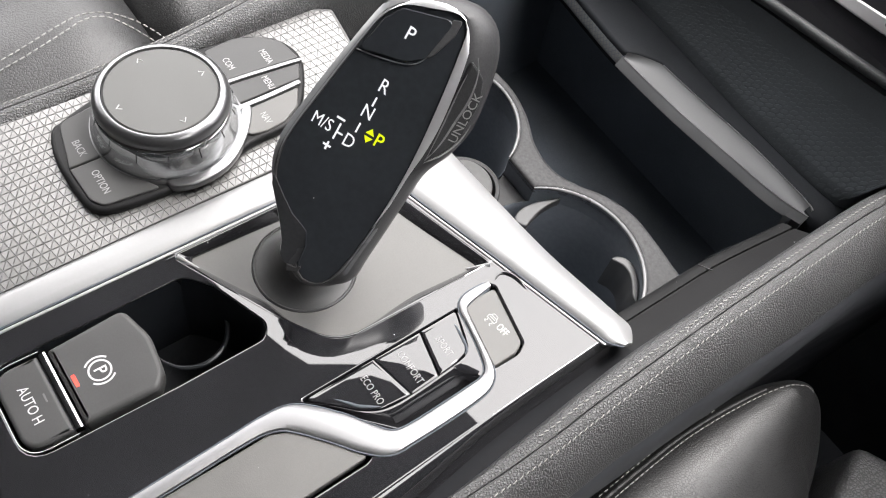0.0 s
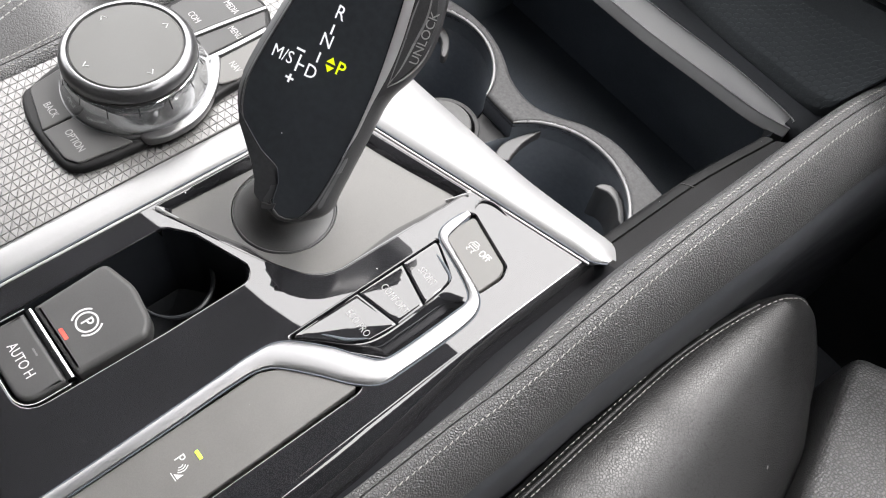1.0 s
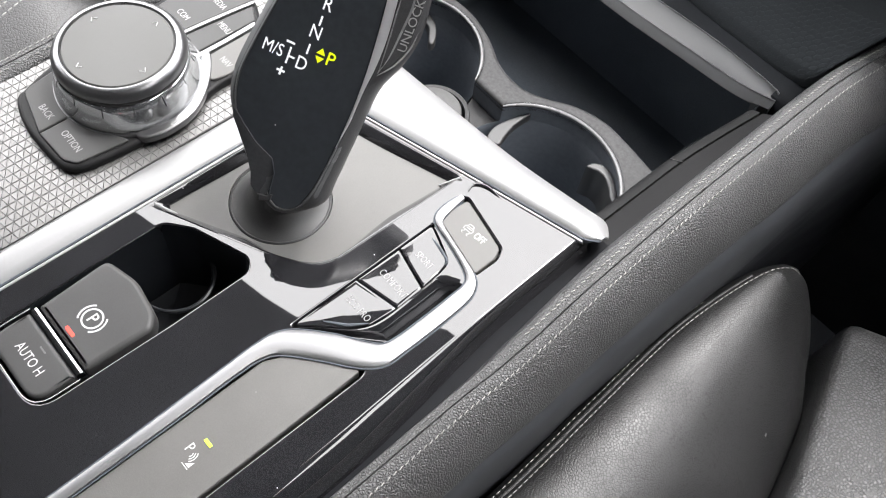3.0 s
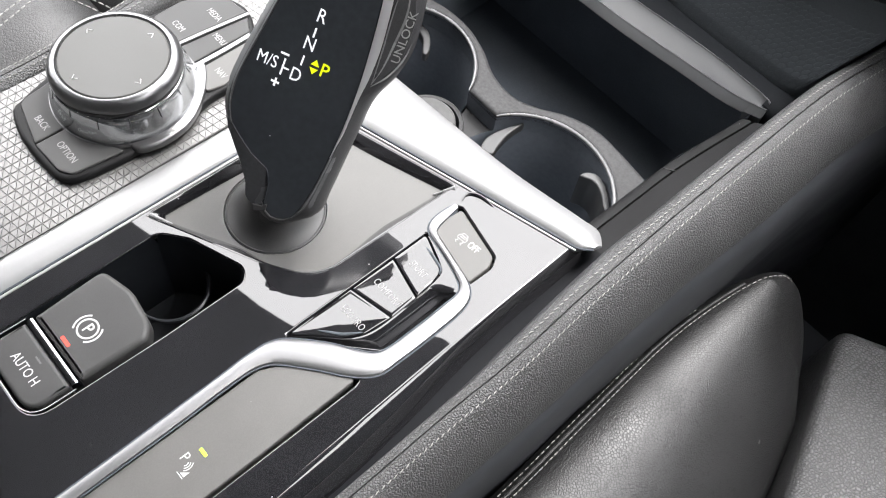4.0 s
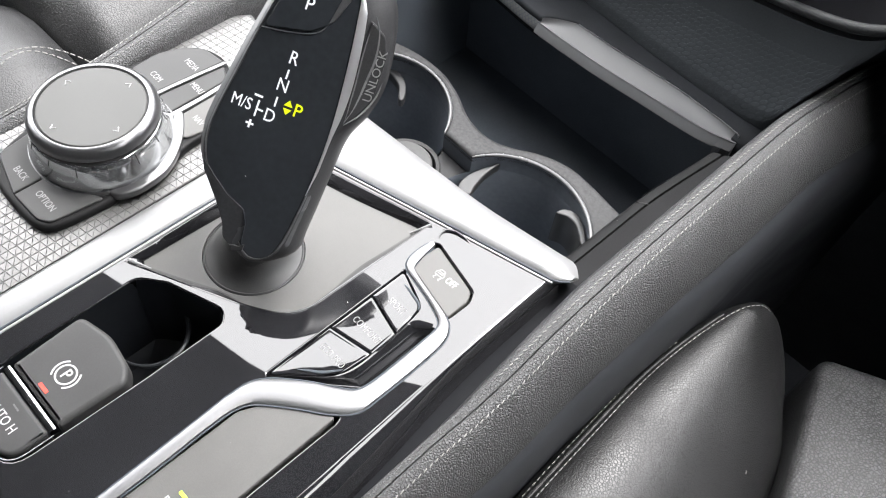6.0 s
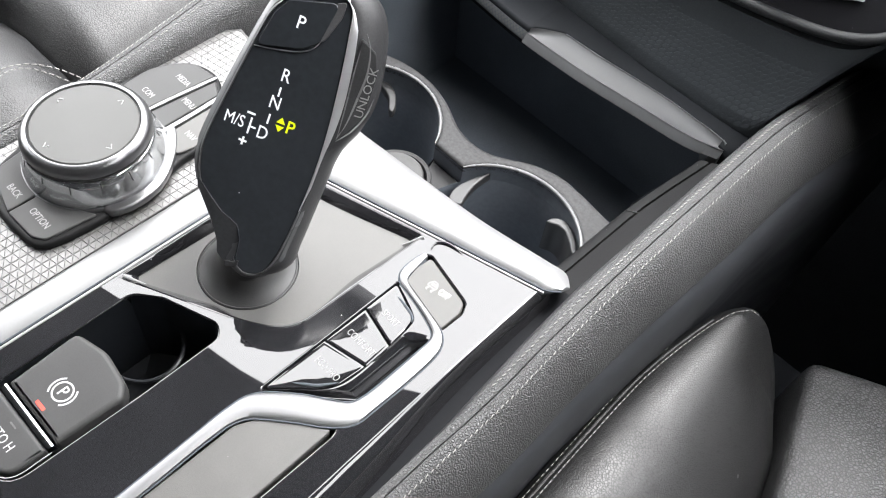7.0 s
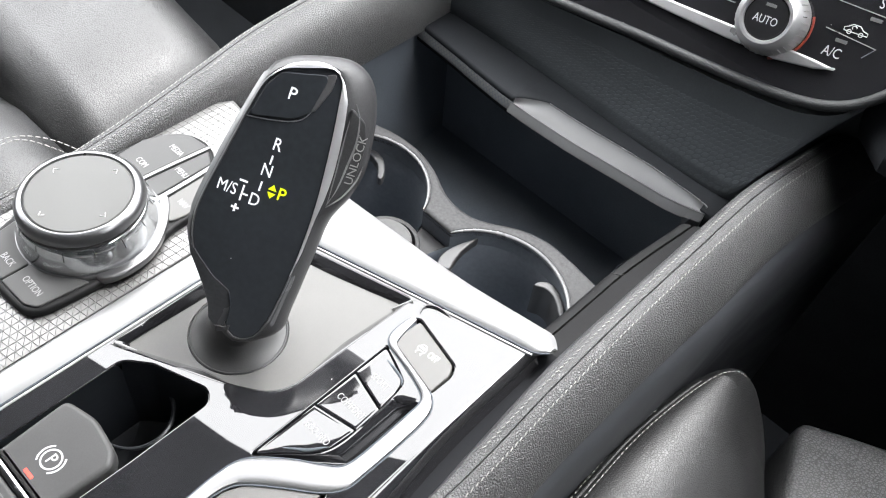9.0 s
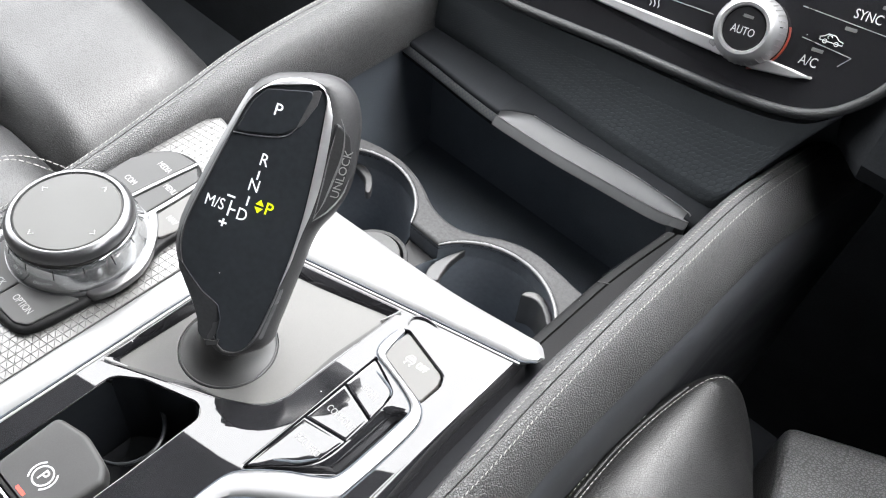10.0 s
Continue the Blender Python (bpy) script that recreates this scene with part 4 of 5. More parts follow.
SMOOTH = mat("smooth_black_cover", (0.011, 0.012, 0.0138), 0.6, vary=0.2, grain=1500, bump=0.2, spec=0.06)
body_rows = []
for i in range(150):
    x = -122 + 206 * i / 149
    y0, d = front_at(x), scoop(x)
    back = max(back_at(x), y0 + d + 5)
    body_rows.append([(x, y0 + d + 1.2, -34), (x, y0 + d + 0.5, -22.6), (x, y0 + d + 1.3, -21.2), (x, y0 + d + 2.6, -20.6), (x, back, -19.8), (x, back, -34)])
loft("cover_body", body_rows, SMOOTH, cover)
cap_rows = []
for x, dy, dz in ((84, -0.4, 0), (86.5, -0.6, 0), (90, -1.0, -0.4), (94, -0.4, -1.2), (98, 1.4, -2.4), (101, 4, -5)):
    cap_rows.append([(x, 303 + dy, -48), (x, 302 + dy, -27), (x, 303 + dy, -23 + dz), (x, 305.5 + dy, -21.2 + dz), (x, 309 + dy, -20.2 + dz), (x, 320, -19.6 + dz), (x, 320, -48)])
loft("end_cap", cap_rows, SMOOTH, cover)
PULL = mat("satin_pull_silver", (0.075, 0.076, 0.078), 0.5, metal=0.25, vary=0.06, grain=1500, spec=0.35)
lip_rows = []
for p in FRONT_LINE:
    if p.x < -34:
        continue
    low = -28.5 - 10.0 * max(0, min(1, (p.x - 79) / 1.6)) ** 2
    lip_rows.append([(p.x, p.y + 1.4, low - 0.6), (p.x, p.y - 3.0, low - 0.5), (p.x, p.y - 3.4, low), (p.x, p.y - 3.1, -27.8), (p.x, p.y + 0.1, -24.4), (p.x, p.y + 0.7, -23.8), (p.x, p.y + 1.6, -24.6), (p.x, p.y + 1.6, -28)])
loft("pull_front", lip_rows, PULL, cover)
tab_rows = []
for i in range(61):
    x = -33 + 119.5 * i / 60
    y0, d = front_at(x) + 0.5, scoop(x)
    tab_rows.append([(x, y0 - 0.2, -24.1), (x, y0 + d * 0.15, -24.2), (x, y0 + d * 0.45, -23.9), (x, y0 + d * 0.75, -22.9), (x, y0 + d * 0.94, -21.7), (x, y0 + d + 0.1, -21.0), (x, y0 + d + 0.3, -23), (x, y0 + d * 0.5, -28), (x, y0, -27)])
loft("pull_tab", tab_rows, PULL, cover)
# silver tubes painted in for the thin highlights along the pull's two edges
tube("front_glint", [(p.x, p.y + 0.3, -23.95) for p in FRONT_LINE if p.x > -33], 0.22, SILVER, cover, seg=6)
tube("scoop_glint", [(r[5][0], r[5][1], r[5][2] + 0.1) for r in tab_rows[8:]], 0.28, SILVER, cover, seg=6)
pat, bm = [], bmesh.new()
for p in FRONT_LINE:
    if p.x > -33.5:
        break
    pat.append([(p.x, p.y + 1.4, -29), (p.x, p.y - 1.4, -28.8), (p.x, p.y - 1.5, -28), (p.x, p.y + 0.4, -23.8), (p.x, p.y + 2.4, -22.2), (p.x, p.y + 3.6, -24)])
loft("patterned_edge", pat, mat("etched_cover_edge", (0.1, 0.1, 0.1), 0.5, metal=0.3, vary=0.1), cover)
for k in range(34):
    for way in (-1, 1):
        x = -118 + 2.5 * k
        a, c = Vector((x - 1.9 * way, front_at(x - 1.9 * way) - 1.55, -28)), Vector((x + 1.9 * way, front_at(x + 1.9 * way) + 0.35, -23.7))
        vs = [bm.verts.new((q + Vector((o, -0.05, 0.06))) * K) for q, o in ((a, -0.18), (a, 0.18), (c, 0.18), (c, -0.18))]
        e = Vector((x + 3.1 * way, front_at(x + 3.1 * way) + 2.2, -22.05))
        vs += [bm.verts.new((e + Vector((o, 0, 0))) * K) for o in (0.18, -0.18)]
        bm.faces.new(vs[:4])
        bm.faces.new((vs[3], vs[2], vs[4], vs[5]))
hatch = part("etched_lines", bm, DARK, smooth=False)
hatch["kind"] = "stuff"
put_under(hatch, cover)

# ---- knee pads with double stitching ----


def knee_pad(name, line, side, inner, first, second, fall, label):
    """A padded leather roll beside the console. side: +1 towards the driver, -1 towards the passenger; the line is its crest, in 3D."""
    ob = thing(name, (line[2][0], line[2][1], -60), label, "knee pad", "console knee pads")
    rows, tops, outs = [], [], []
    face = [(-1.0, -32), (-0.97, -10), (-0.78, -0.34), (-0.5, -0.1), (-0.12, 0.0)]
    prof = [(2.0, 0.15), (2.7, -0.1), (3.0, -0.9), (3.3, -0.1), (4.0, 0.1), (6.4, -0.5), (9, -2.0), (12.4, -5.4), (16, -10.4), (19.2, -16.4), (21, -20.4), (21.5, -22.4), (20.6, -24), (10, -26), (-4, -26)]
    lower = [(2, -24), (20.6, -22.6), (22.6, -26.5), (24.2, -33), (25.2, -44), (25.4, -60), (24.6, -80), (22, -140), (18, -330), (2, -330)]
    sides = []
    for p in spline(line, 90, False):
        w = 1.0 + max(0, min(p.y, 250) - 140) * 0.0014
        z = p.z
        wide, tall = inner(p)
        row = [(p.x + side * a * wide, p.y, z + (b * tall if b > -5 else b - tall * 0.4)) for a, b in face]
        row += [(p.x + side * (a * (w if a > 4 else 1) if a < 6 else 6 + (a * w - 6) * fall), p.y, z + b) for a, b in prof]
        sides.append([(p.x + side * (a * w if a < 6 else 6 + (a * w - 6) * fall), p.y, z + b) for a, b in lower])
        rows.append(row)
        tops.append((p.x + side * first[0], p.y, z + first[1]))
        outs.append((p.x + side * second[0], p.y, z + second[1] + (w - 1) * 4 * (side > 0)))
    loft("leather_roll", rows, LEATHER, ob)
    loft("side_panel", sides, mat("smooth_side_panel", (0.04, 0.042, 0.047), 0.55, vary=0.2, grain=1500, bump=0.2, spec=0.25), ob)
    stitches("crest_stitching", [q for q in tops if side < 0 or q[1] > 112], ob, slant=0.25 * side)
    stitches("second_stitching", outs, ob, slant=-0.25 * side)
    return ob


PAD_EDGE = ((-150, 0.8), (70, 0.9), (84, 1.6), (98, 3.2), (108, 4.4), (124, 5.2), (140, 5.6), (165, 6.6), (200, 5.4), (420, 5.0))


def pad_inner(p):
    """How far the driver's pad reaches towards the console from its first row of stitches, and how deep that side falls."""
    for (y0, w0), (y1, w1) in zip(PAD_EDGE, PAD_EDGE[1:]):
        if p.y <= y1:
            break
    return w0 + (w1 - w0) * max(0, min(1, (p.y - y0) / (y1 - y0))), 10


knee_pad("driver_knee_pad", [(103.4, -150, -6), (102.2, -60, -6), (101.2, 30, -5.6), (101.0, 78, -4), (101.7, 98, -3), (101.8, 120, -1), (101.3, 136, 0.6), (101.1, 155, 2.6), (101.0, 200, 5.3), (101.6, 240, 6), (102.4, 296, 6), (105.0, 325, 5.6), (110, 360, 5), (116, 395, 5), (121, 425, 5)], 1, pad_inner, (-0.2, 0.1), (7.6, -1.0), 1.0, "black leather knee pad with double pale stitching, driver's side")
knee_pad("passenger_knee_pad", [(-117, -150, 2), (-117, -60, 2), (-116, 30, 3), (-116, 70, 5), (-117, 105, 8.5), (-122.5, 154, 12.5), (-127.5, 195, 15.5), (-129.5, 255, 17), (-129, 345, 17), (-128, 410, 17)], -1, lambda p: (max(4, -110 - p.x), max(6, p.z + 4)), (5.4, -0.2), (0.2, 0.05), 0.55, "black leather knee pad with pale stitching, passenger's side")

# ---- seats ----


def blob(name, rows, material, parent, label=""):
    return loft(name, rows, material, parent, label)


driver = thing("car_seat", (260, 60, -330), "black leather driver's seat with pale stitching on the side bolster", "seat")
# side bolster: a long rounded cushion edge
EDGE = [(127, -160), (128, 0), (127.6, 92), (126.0, 138), (124.6, 180), (124.8, 205), (127.6, 232), (132.0, 255), (138.4, 270), (145, 276.2), (150, 277.6)]
EDGE2 = [(150, 277.6), (158, 277.2), (167, 274), (176, 269.2), (184, 263), (192, 254), (201, 238), (209, 212), (216.5, 180), (227, 120), (240, 0), (254, -160)]
left, right = spline(EDGE, 400, False)[:-1], spline(list(reversed(EDGE2)), 400, False)[:-1]
CROWN = ((0.0, -60), (-0.004, -22), (0.0, -5), (0.015, 0), (0.045, 3.5), (0.1, 7), (0.18, 9), (0.29, 9.2), (0.42, 5.6), (0.56, -0.8), (0.7, -9.4), (0.84, -20), (0.94, -30), (1.0, -40), (1.02, -51), (1.02, -85))


def on_bolster(a, b, d):
    """A place on the bolster's skin, d from its left edge (from its right edge where d is negative)."""
    w = (b - a).length
    h = min(1.0, w / 42)
    f = min(0.5, d / w) if d > 0 else max(0.5, 1 + d / w)
    k = max(i for i in range(3, 13) if CROWN[i][0] <= f or i == 3)
    g = (f - CROWN[k][0]) / (CROWN[k + 1][0] - CROWN[k][0])
    q = a.lerp(b, f)
    return q.x, q.y, -78 + h * (CROWN[k][1] + (CROWN[k + 1][1] - CROWN[k][1]) * g)


rows = []
for a, b in zip(left, right):
    w = (b - a).length
    h = min(1.0, w / 42)
    row = []
    for f, z in CROWN:
        z = z * (h if f < 0.5 else min(1.0, w / 62) ** 1.5) if f > 0.01 else z
        q = a.lerp(b, f)
        row.append((q.x, q.y, z - 78))
    rows.append(row)
blob("bolster", rows, SEAT, driver)
tube("scuff_mark", [(190.6, 207.3, -93.5), (191.1, 206.6, -93.75), (191.5, 205.9, -94.0)], 0.42, LAMP, driver, "small pale scuff")
tube("piping", [on_bolster(a, b, 4.9) for a, b in list(zip(left, right))[:372:4]], 0.9, SEAT, driver)
run = [on_bolster(a, b, 7.2) for a, b in list(zip(left, right))[:-3]]
stitches("seam_stitching", run, driver, pitch=3.2, length=2.3, r=0.3, lift=0.2)
stitches("edge_stitching", [on_bolster(a, b, 2.6) for a, b in list(zip(left, right))[:345]], driver, pitch=3.4, length=2.2, r=0.26, lift=0.25)
rows = []
for i in range(60):
    y = -180 + 473 * (1 - (1 - i / 59) ** 1.6)
    e = math.sqrt(max(0.0, 1 - max(0, (y - 282) / 11) ** 2))
    x0 = 184 + 31.5 * max(0, min(1, (285 - y) / 90)) + max(0, -y) * 0.1 + max(0, 193 - y) * 0.12
    g = max(0, min(1, (y - 100) / 180))
    rows.append([(x, y + min(x - x0, 70) * 0.42 * g, z - 7 * (1 - e)) for x, z in ((x0, -200), (x0 + 0.2, -108), (x0 + 0.6, -101.5), (x0 + 1.8, -98), (x0 + 4.5, -96), (x0 + 24, -94), (x0 + 42, -93), (x0 + 56, -92.5), (x0 + 70, -92), (300, -92), (420, -95), (450, -200))])
blob("seat_cushion", rows, PEBBLE, driver)

passenger = thing("car_seat", (-260, 60, -330), "black leather passenger seat with a double-stitched side bolster", "seat")
rows = []
for i in range(40):
    f = i / 39
    y = -200 + 292 * f
    e = math.sqrt(max(0.0, 1 - max(0, (f - 0.86) / 0.14) ** 2))
    rows.append([(x, y + (x + 130) * -0.05, z - dz * (1 - e)) for x, z, dz in ((-117.5, -200, 0), (-118, -40, 8), (-119.5, -17, 14), (-125, -5, 24), (-138, 0, 33), (-160, 1.5, 36), (-190, -4, 36), (-222, -20, 30), (-250, -60, 0), (-255, -200, 0))])
blob("bolster", rows, SEAT, passenger)
for k in (0, 4.6):
    path = [(-133 - k, -60, -9), (-136 - k, -20, -7), (-140.5 - k, 22, -5), (-146 - k, 50, -2.5), (-149 - k * 0.7, 62, -2), (-148.6 - k * 0.3, 71 + k * 0.5, -4), (-142, 79 + k, -8), (-133, 88 + k, -16)]
    stitches("seam_stitching", [(x, y, z + 5.0) for x, y, z in spline(path, 60, False)], passenger, pitch=3.2, length=2.4, r=0.34, lift=0.3)
rows = []
for i in range(40):
    f = i / 39
    y = 84 + 116 * f
    e = math.sqrt(max(0.0, 1 - (2 * max(0, 0.5 - f * 2.2)) ** 2)) * math.sqrt(max(0.0, 1 - max(0, (f - 0.7) / 0.3) ** 2))
    rows.append([(x - max(0, y - 110) * 0.12, y + (x + 130) * -0.05, z - dz * (1 - e)) for x, z, dz in ((-131, -200, 0), (-132, -60, 20), (-136, -34, 24), (-148, -18, 30), (-170, -7, 34), (-210, -1, 36), (-270, 2, 36), (-340, 0, 36), (-420, -10, 30), (-440, -200, 0))])
blob("seat_cushion", rows, SEAT, passenger)

# ---- dashboard with the climate panel ----
dash = thing("dashboard", (0, 330, -20), "black dashboard lower section with honeycomb relief and grained lip", "dashboard")
CP, CU, CV, CN = Vector((95, 344, 62)), Vector((0.9881, 0.0769, 0.1331)), Vector((-0.1537, 0.4941, 0.8557)), Vector((0, -0.866, 0.5))
CLIM = Matrix(((CU.x, CV.x, CN.x, CP.x * K), (CU.y, CV.y, CN.y, CP.y * K), (CU.z, CV.z, CN.z, CP.z * K), (0, 0, 0, 1)))
LIP = [(-290, 0), (-240, -9), (-203, -14), (-164, -20.5), (-122, -22.2), (-88, -23), (-55, -24.6), (-25, -25.4), (0, -24.2), (16, -19.6), (27, -11.4), (36, 0), (48, 26), (54, 60)]
lip3 = [CLIM @ Vector((p.x * K, p.y * K, 0)) / K for p in spline(LIP, 90, False)]
foot = spline([(-330, 319, -14), (-200, 319, -19), (-113, 319, -20), (-57, 319, -20), (-13, 317, -20), (29, 314.4, -20), (66, 314, -20), (88, 314.5, -18), (95, 318, -9), (98, 326, 1), (101, 342, 6), (106, 362, 8), (118, 374, 24), (150, 372, 55)], 90, False)
rows = []
for a, b in zip(foot, lip3):
    d = b - a
    out = Vector((0, -0.6, 0.75))
    rows.append([a + Vector((0, 6, -30)), a, a + d * 0.12 + out * 0.8, a + d * 0.4 + out * -1.0, a + d * 0.7 + out * -1.5, a + d * 0.9 + out * 0.2, b + Vector((0, 12, -8))])
loft("honeycomb_panel", rows, HEX, dash, closed=False, caps=False)
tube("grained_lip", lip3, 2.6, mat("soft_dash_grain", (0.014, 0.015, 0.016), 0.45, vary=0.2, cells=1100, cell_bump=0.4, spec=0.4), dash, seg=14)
bm = bmesh.new()


def on_panel(i, f):
    """A place on the panel's skin: i along it, f from its foot to its lip."""
    k = int(i)
    at = (0, 0.12, 0.4, 0.7, 0.9)
    s = max(j for j in range(4) if at[j] <= f)
    g = (f - at[s]) / (at[s + 1] - at[s])
    a = rows[k][1 + s].lerp(rows[k][2 + s], g)
    b = rows[k + 1][1 + s].lerp(rows[k + 1][2 + s], g)
    return a.lerp(b, i - k)


for col in range(130):
    for r in range(40):
        i = 10 + (col + 0.5 * (r % 2)) * 0.66
        if i > 86:
            continue
        tall = (rows[int(i)][5] - rows[int(i)][1]).length
        f = (2.6 + 3.15 * r) / tall
        if f > 0.66:
            continue
        p = on_panel(i, f)
        if not (-140 < p.x < 106):
            continue
        x, d = (on_panel(i + 0.3, f) - p).normalized(), (on_panel(i, f + 0.03) - p).normalized()
        nrm = x.cross(d).normalized()
        low = [bm.verts.new((p + (x * math.sin(k * math.pi / 3) + d * math.cos(k * math.pi / 3)) * 1.98 + nrm * -0.04) * K) for k in range(6)]
        tp = [bm.verts.new((p + (x * math.sin(k * math.pi / 3) + d * math.cos(k * math.pi / 3)) * 1.66 + nrm * 0.035) * K) for k in range(6)]
        bm.faces.new(tp)
        for k in range(6):
            bm.faces.new((low[k], low[(k + 1) % 6], tp[(k + 1) % 6], tp[k]))
combs = part("honeycomb_relief", bm, HEX, smooth=False)
combs["kind"] = "stuff"
put_under(combs, dash)
# lower dash cover, carried up out of view to shade the knee pad's end
lc = []
for x in (118, 122, 140, 200, 320, 500):
    k = min(1, (x - 116) / 12)
    lc.append([(x, 386, 28), (x, 372 - 34 * k, 24), (x, 368 - 36 * k, 30 + 6 * k), (x, 372 - 26 * k, 60 + 24 * k), (x, 390, 150 + 24 * k), (x, 420, 215), (x, 470, 225), (x, 470, 20)])
loft("shading_cover", lc, CARPET, dash)
climate = thing("climate_panel", (60, 350, 60), "gloss black climate control panel with a silver temperature dial", "control panel")
plate("panel_face", [tuple(p) for p in spline(LIP, 60, False)] + [(54, 90), (-290, 90)], -8, -2.5, GLOSS, climate, bevel=0.5, m=CLIM)
plate("chrome_strip", rounded([(-290, -1.4, 0.5), (-115, -4.8, 0), (-60, -9.0, 0), (-22, -11.4, 0), (-4, -9.4, 0), (5, -6.6, 0.2), (-6, -5.4, 0), (-43, -3.6, 0), (-100, -1.2, 0), (-290, 3, 0.5)], 0.2), -2.5, 0.2, mat("bright_strip_lacquer", (0.4, 0.4, 0.405), 0.32, metal=0.6, vary=0.04), climate, bevel=0.9, m=CLIM)
TEXT = WHITE
for word, u, v, s, sq in (("A/C", -0.3, -0.2, 4.4, 0.8), ("SYNC", 15.6, 25.4, 4.2, 0.8)):
    writing(word, s, CLIM @ pose(u * K, v * K, -2.4 * K), TEXT, climate, squeeze=sq)
for u, v in ((1.4, 5.6), (11, 18.4), (22, 31)):
    plate("lamp", rounded([(u - 2.6, v - 0.8), (u + 2.6, v - 0.8), (u + 2.6, v + 0.8), (u - 2.6, v + 0.8)], 0.3), -2.6, -2.2, LAMP, climate, bevel=0.1, m=CLIM)
carl = [(0.2, 10.6), (0.0, 11.9), (1.4, 12.5), (3.2, 13.9), (6.4, 13.9), (8.2, 12.4), (10.4, 11.9), (10.6, 10.6), (0.2, 10.6)]
tube("car_outline", [(x, y, -2.3) for x, y in carl], 0.22, TEXT, climate, m=CLIM, seg=6)
for u in (2.6, 7.8):
    tube("car_wheel", [(u + 0.9 * math.cos(a), 10.5 + 0.9 * math.sin(a), -2.2) for a in [k * math.pi / 6 for k in range(12)]], 0.2, TEXT, climate, m=CLIM, seg=6, closed=True)
tube("air_arrow", [(4.2 + 1.0 * math.cos(a), 12.6 + 0.8 * math.sin(a), -2.2) for a in [k * math.pi / 6 for k in range(9)]], 0.2, TEXT, climate, m=CLIM, seg=6)
for q in (((-7.3, 9.2), (16.3, 6.8)), ((-12.6, 22), (32, 19.6)), ((16.3, 6.8), (12.3, 1.7)), ((-71.8, 6.8), (-50.4, 6.4)), ((-120, 7.6), (-71.8, 6.8))):
    tube("key_seam", [(x, y, -2.4) for x, y in q], 0.22, DULL, climate, m=CLIM, seg=6)
for i in range(3):
    tube("heater_mark", [(-83 + 2.2 * i + 0.5 * math.sin(t * 1.2), 1.0 + t * 0.8, -2.3) for t in range(6)], 0.22, TEXT, climate, m=CLIM, seg=6)
tube("heater_frame", [(-84.5, 6, -2.3), (-84, 7.4, -2.3), (-76.8, 7.4, -2.3), (-76.3, 6, -2.3)], 0.22, TEXT, climate, m=CLIM, seg=6)
KN = CLIM @ pose(-30.0 * K, 4.8 * K, -2 * K)
dial = turned("temperature_dial", [(16.4, 0), (16.3, 6), (15.0, 11), (13.3, 14.2), (11.8, 15.4), (10.5, 15.2), (10.1, 14.4), (10.1, 12)], mat("bright_dial_silver", (0.3, 0.3, 0.305), 0.36, metal=0.6, vary=0.05), climate, m=KN)
for i in range(36):
    a = 2 * math.pi * i / 36
    tube("grip_rib", [(16.35 * math.cos(a), 16.35 * math.sin(a), 2.5), (16.3 * math.cos(a), 16.3 * math.sin(a), 6), (15.0 * math.cos(a), 15.0 * math.sin(a), 11)], 0.3, DULL, dial, m=KN, seg=5)
cap = turned("dial_cap", [(10.1, 11), (10.0, 13.8), (9.4, 14.4), (0.1, 14.5)], mat("gloss_dial_cap", (0.012, 0.012, 0.013), 0.25, vary=0.1, bump=0.0, spec=0.3), climate, m=KN)
writing("AUTO", 3.6, KN @ pose(0, -1.2 * K, 14.55 * K), TEXT, cap, squeeze=0.78)
plate("lamp", rounded([(-2.4, 4.8), (2.4, 4.8), (2.4, 6.2), (-2.4, 6.2)], 0.3), 14.3, 14.7, LAMP, cap, bevel=0.1, m=KN)
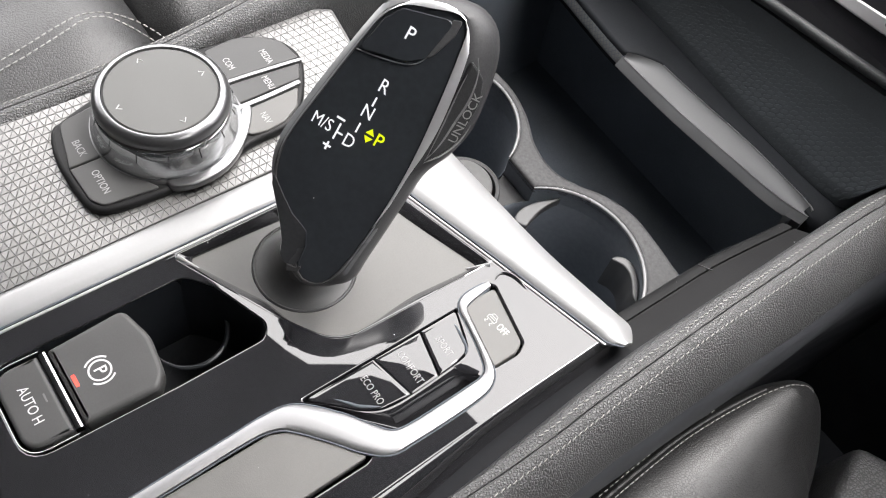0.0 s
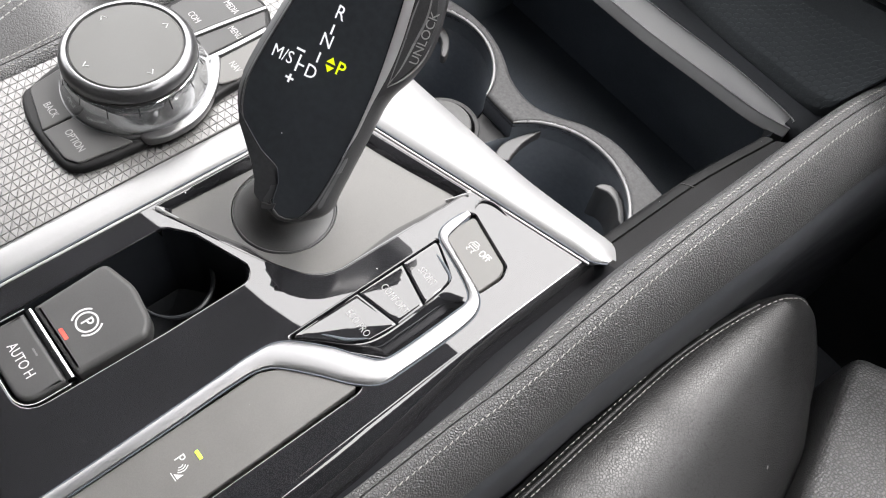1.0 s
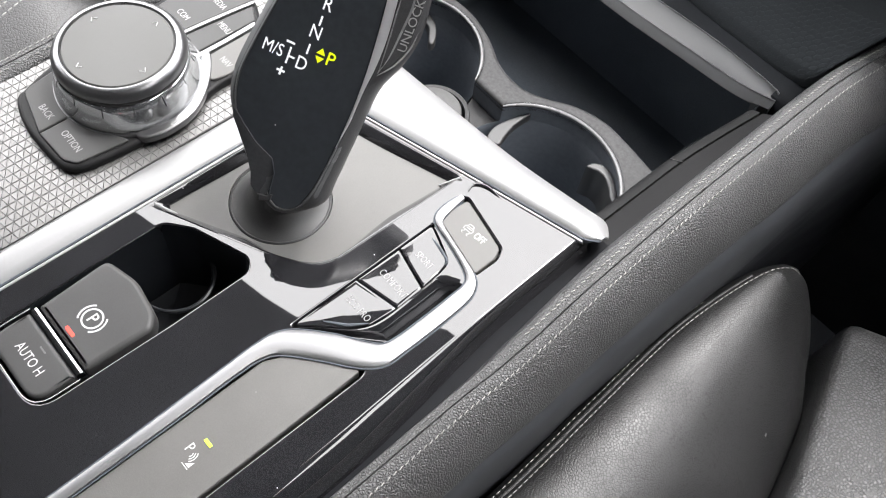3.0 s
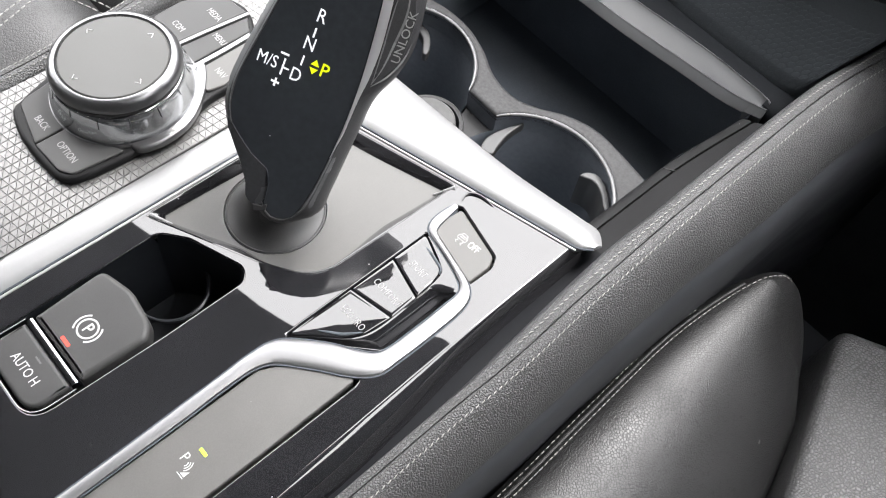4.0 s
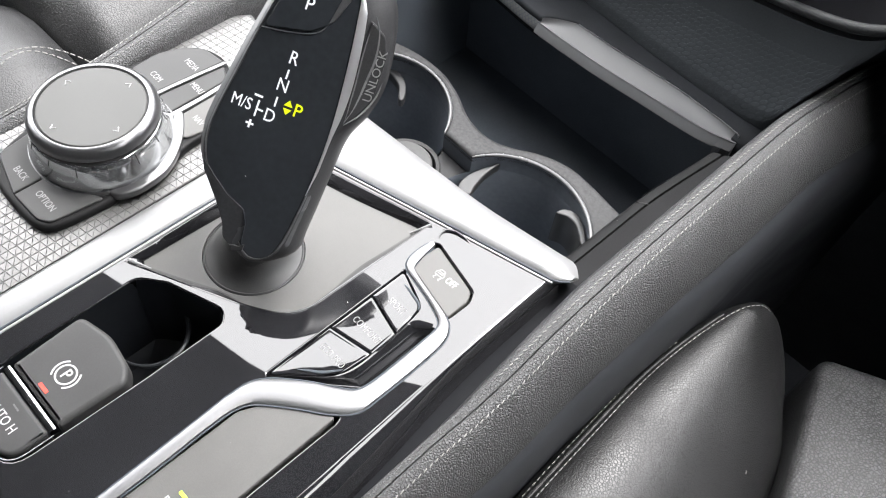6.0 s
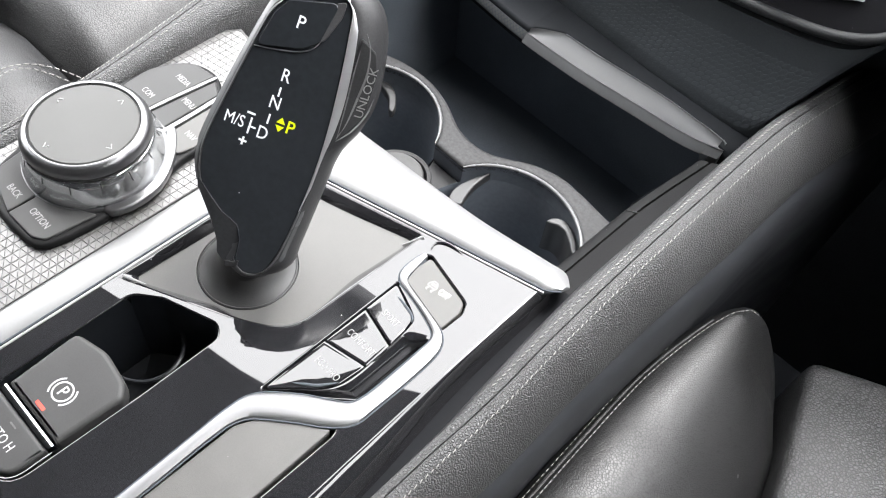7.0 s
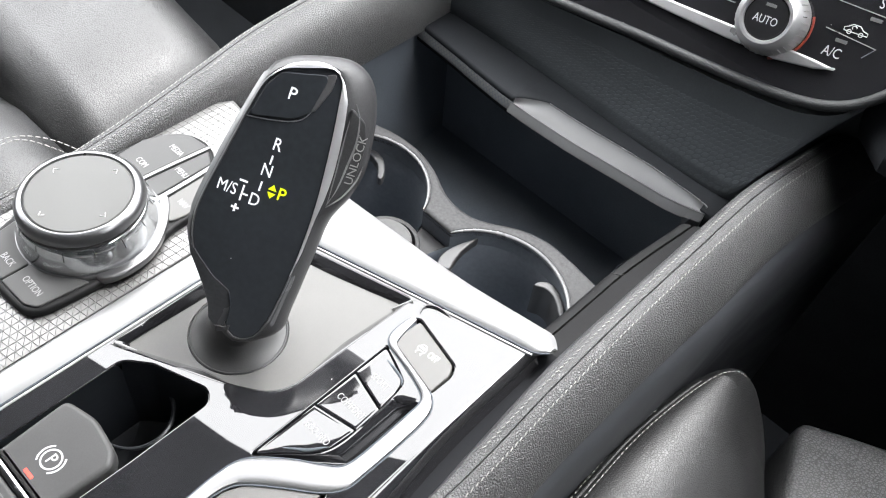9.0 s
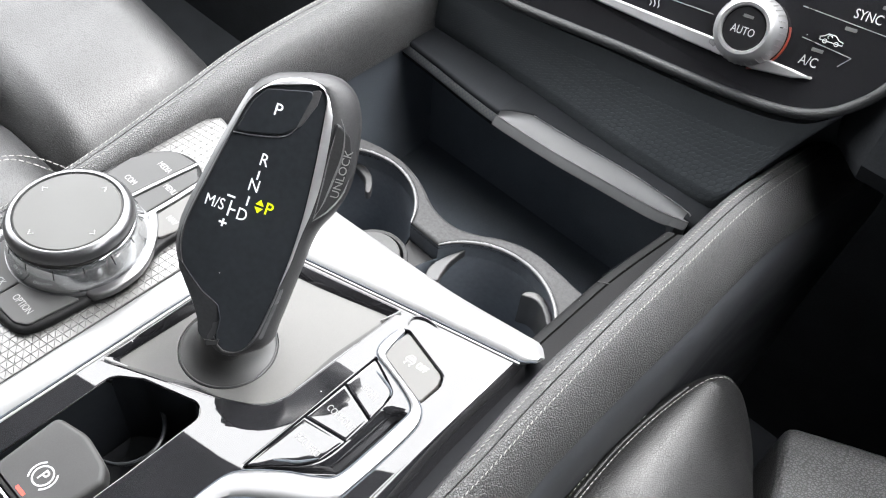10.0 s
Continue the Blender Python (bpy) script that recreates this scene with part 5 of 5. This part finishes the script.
tube("red_arc", [(17.4 * math.cos(radians(a)), 17.4 * math.sin(radians(a)), -0.2) for a in range(-75, 30, 7)], 0.6, REDLINE, climate, m=KN)

# ---- the cabin that closes the place ----


def slab(name, verts, faces, material, label):
    bm = bmesh.new()
    vs = [bm.verts.new(Vector(v) * K) for v in verts]
    for f in faces:
        bm.faces.new([vs[i] for i in f])
    ob = part(name, bm, material, smooth=False)
    mod = ob.modifiers.new("thickness", "SOLIDIFY")
    mod.thickness = 0.02
    mod.offset = 0
    return tagged(ob, label, name.split("_")[0], kind="structure")


slab("floor", [(-800, -900, -360), (800, -900, -360), (800, 1000, -360), (-800, 1000, -360)], [(0, 1, 2, 3)], CARPET, "black carpeted car floor")
HEAD = [(-800, 60), (-560, 90), (-400, 130), (-316, 160), (-277, 167), (-241, 174), (-204, 185), (-176, 197), (-150, 238), (-110, 286), (-80, 306), (0, 318), (80, 302), (160, 268), (280, 186), (400, 130), (560, 90), (800, 60)]
HZ = 600
verts = [(x, y, HZ) for x, y in HEAD] + [(x, -900, HZ) for x, y in HEAD]
n = len(HEAD)
slab("ceiling", verts, [(i, i + 1, n + i + 1, n + i) for i in range(n - 1)], CLOTH, "dark cloth headliner of the car roof")
for s, nm in ((-1, "wall_left"), (1, "wall_right")):
    x = 760 * s
    # driver's side closed without its window, added to keep light off that side
    if s > 0:
        slab(nm, [(x, -900, -360), (x, 1000, -360), (x, 1000, 600), (x, -900, 600)], [(0, 1, 2, 3)], CARPET, "unseen windowless driver's side wall that blocks light")
        continue
    slab(nm, [(x, -900, -360), (x, 1000, -360), (x, 1000, 160), (x, -900, 160), (x, -900, 600), (x, -350, 600), (x, -350, 160)], [(0, 1, 2, 6, 3), (3, 6, 5, 4)], SOFT, "black car door lining below the side window")
slab("wall_rear", [(-800, -900, -360), (800, -900, -360), (800, -900, 600), (-800, -900, 600)], [(0, 1, 2, 3)], SOFT, "black rear of the car cabin")
slab("wall_front", [(-800, 480, -360), (800, 480, -360), (800, 480, 190), (-800, 480, 190), (-800, 1000, 230), (800, 1000, 230)], [(0, 1, 2, 3), (3, 2, 5, 4)], CARPET, "black upper dashboard below the windscreen")
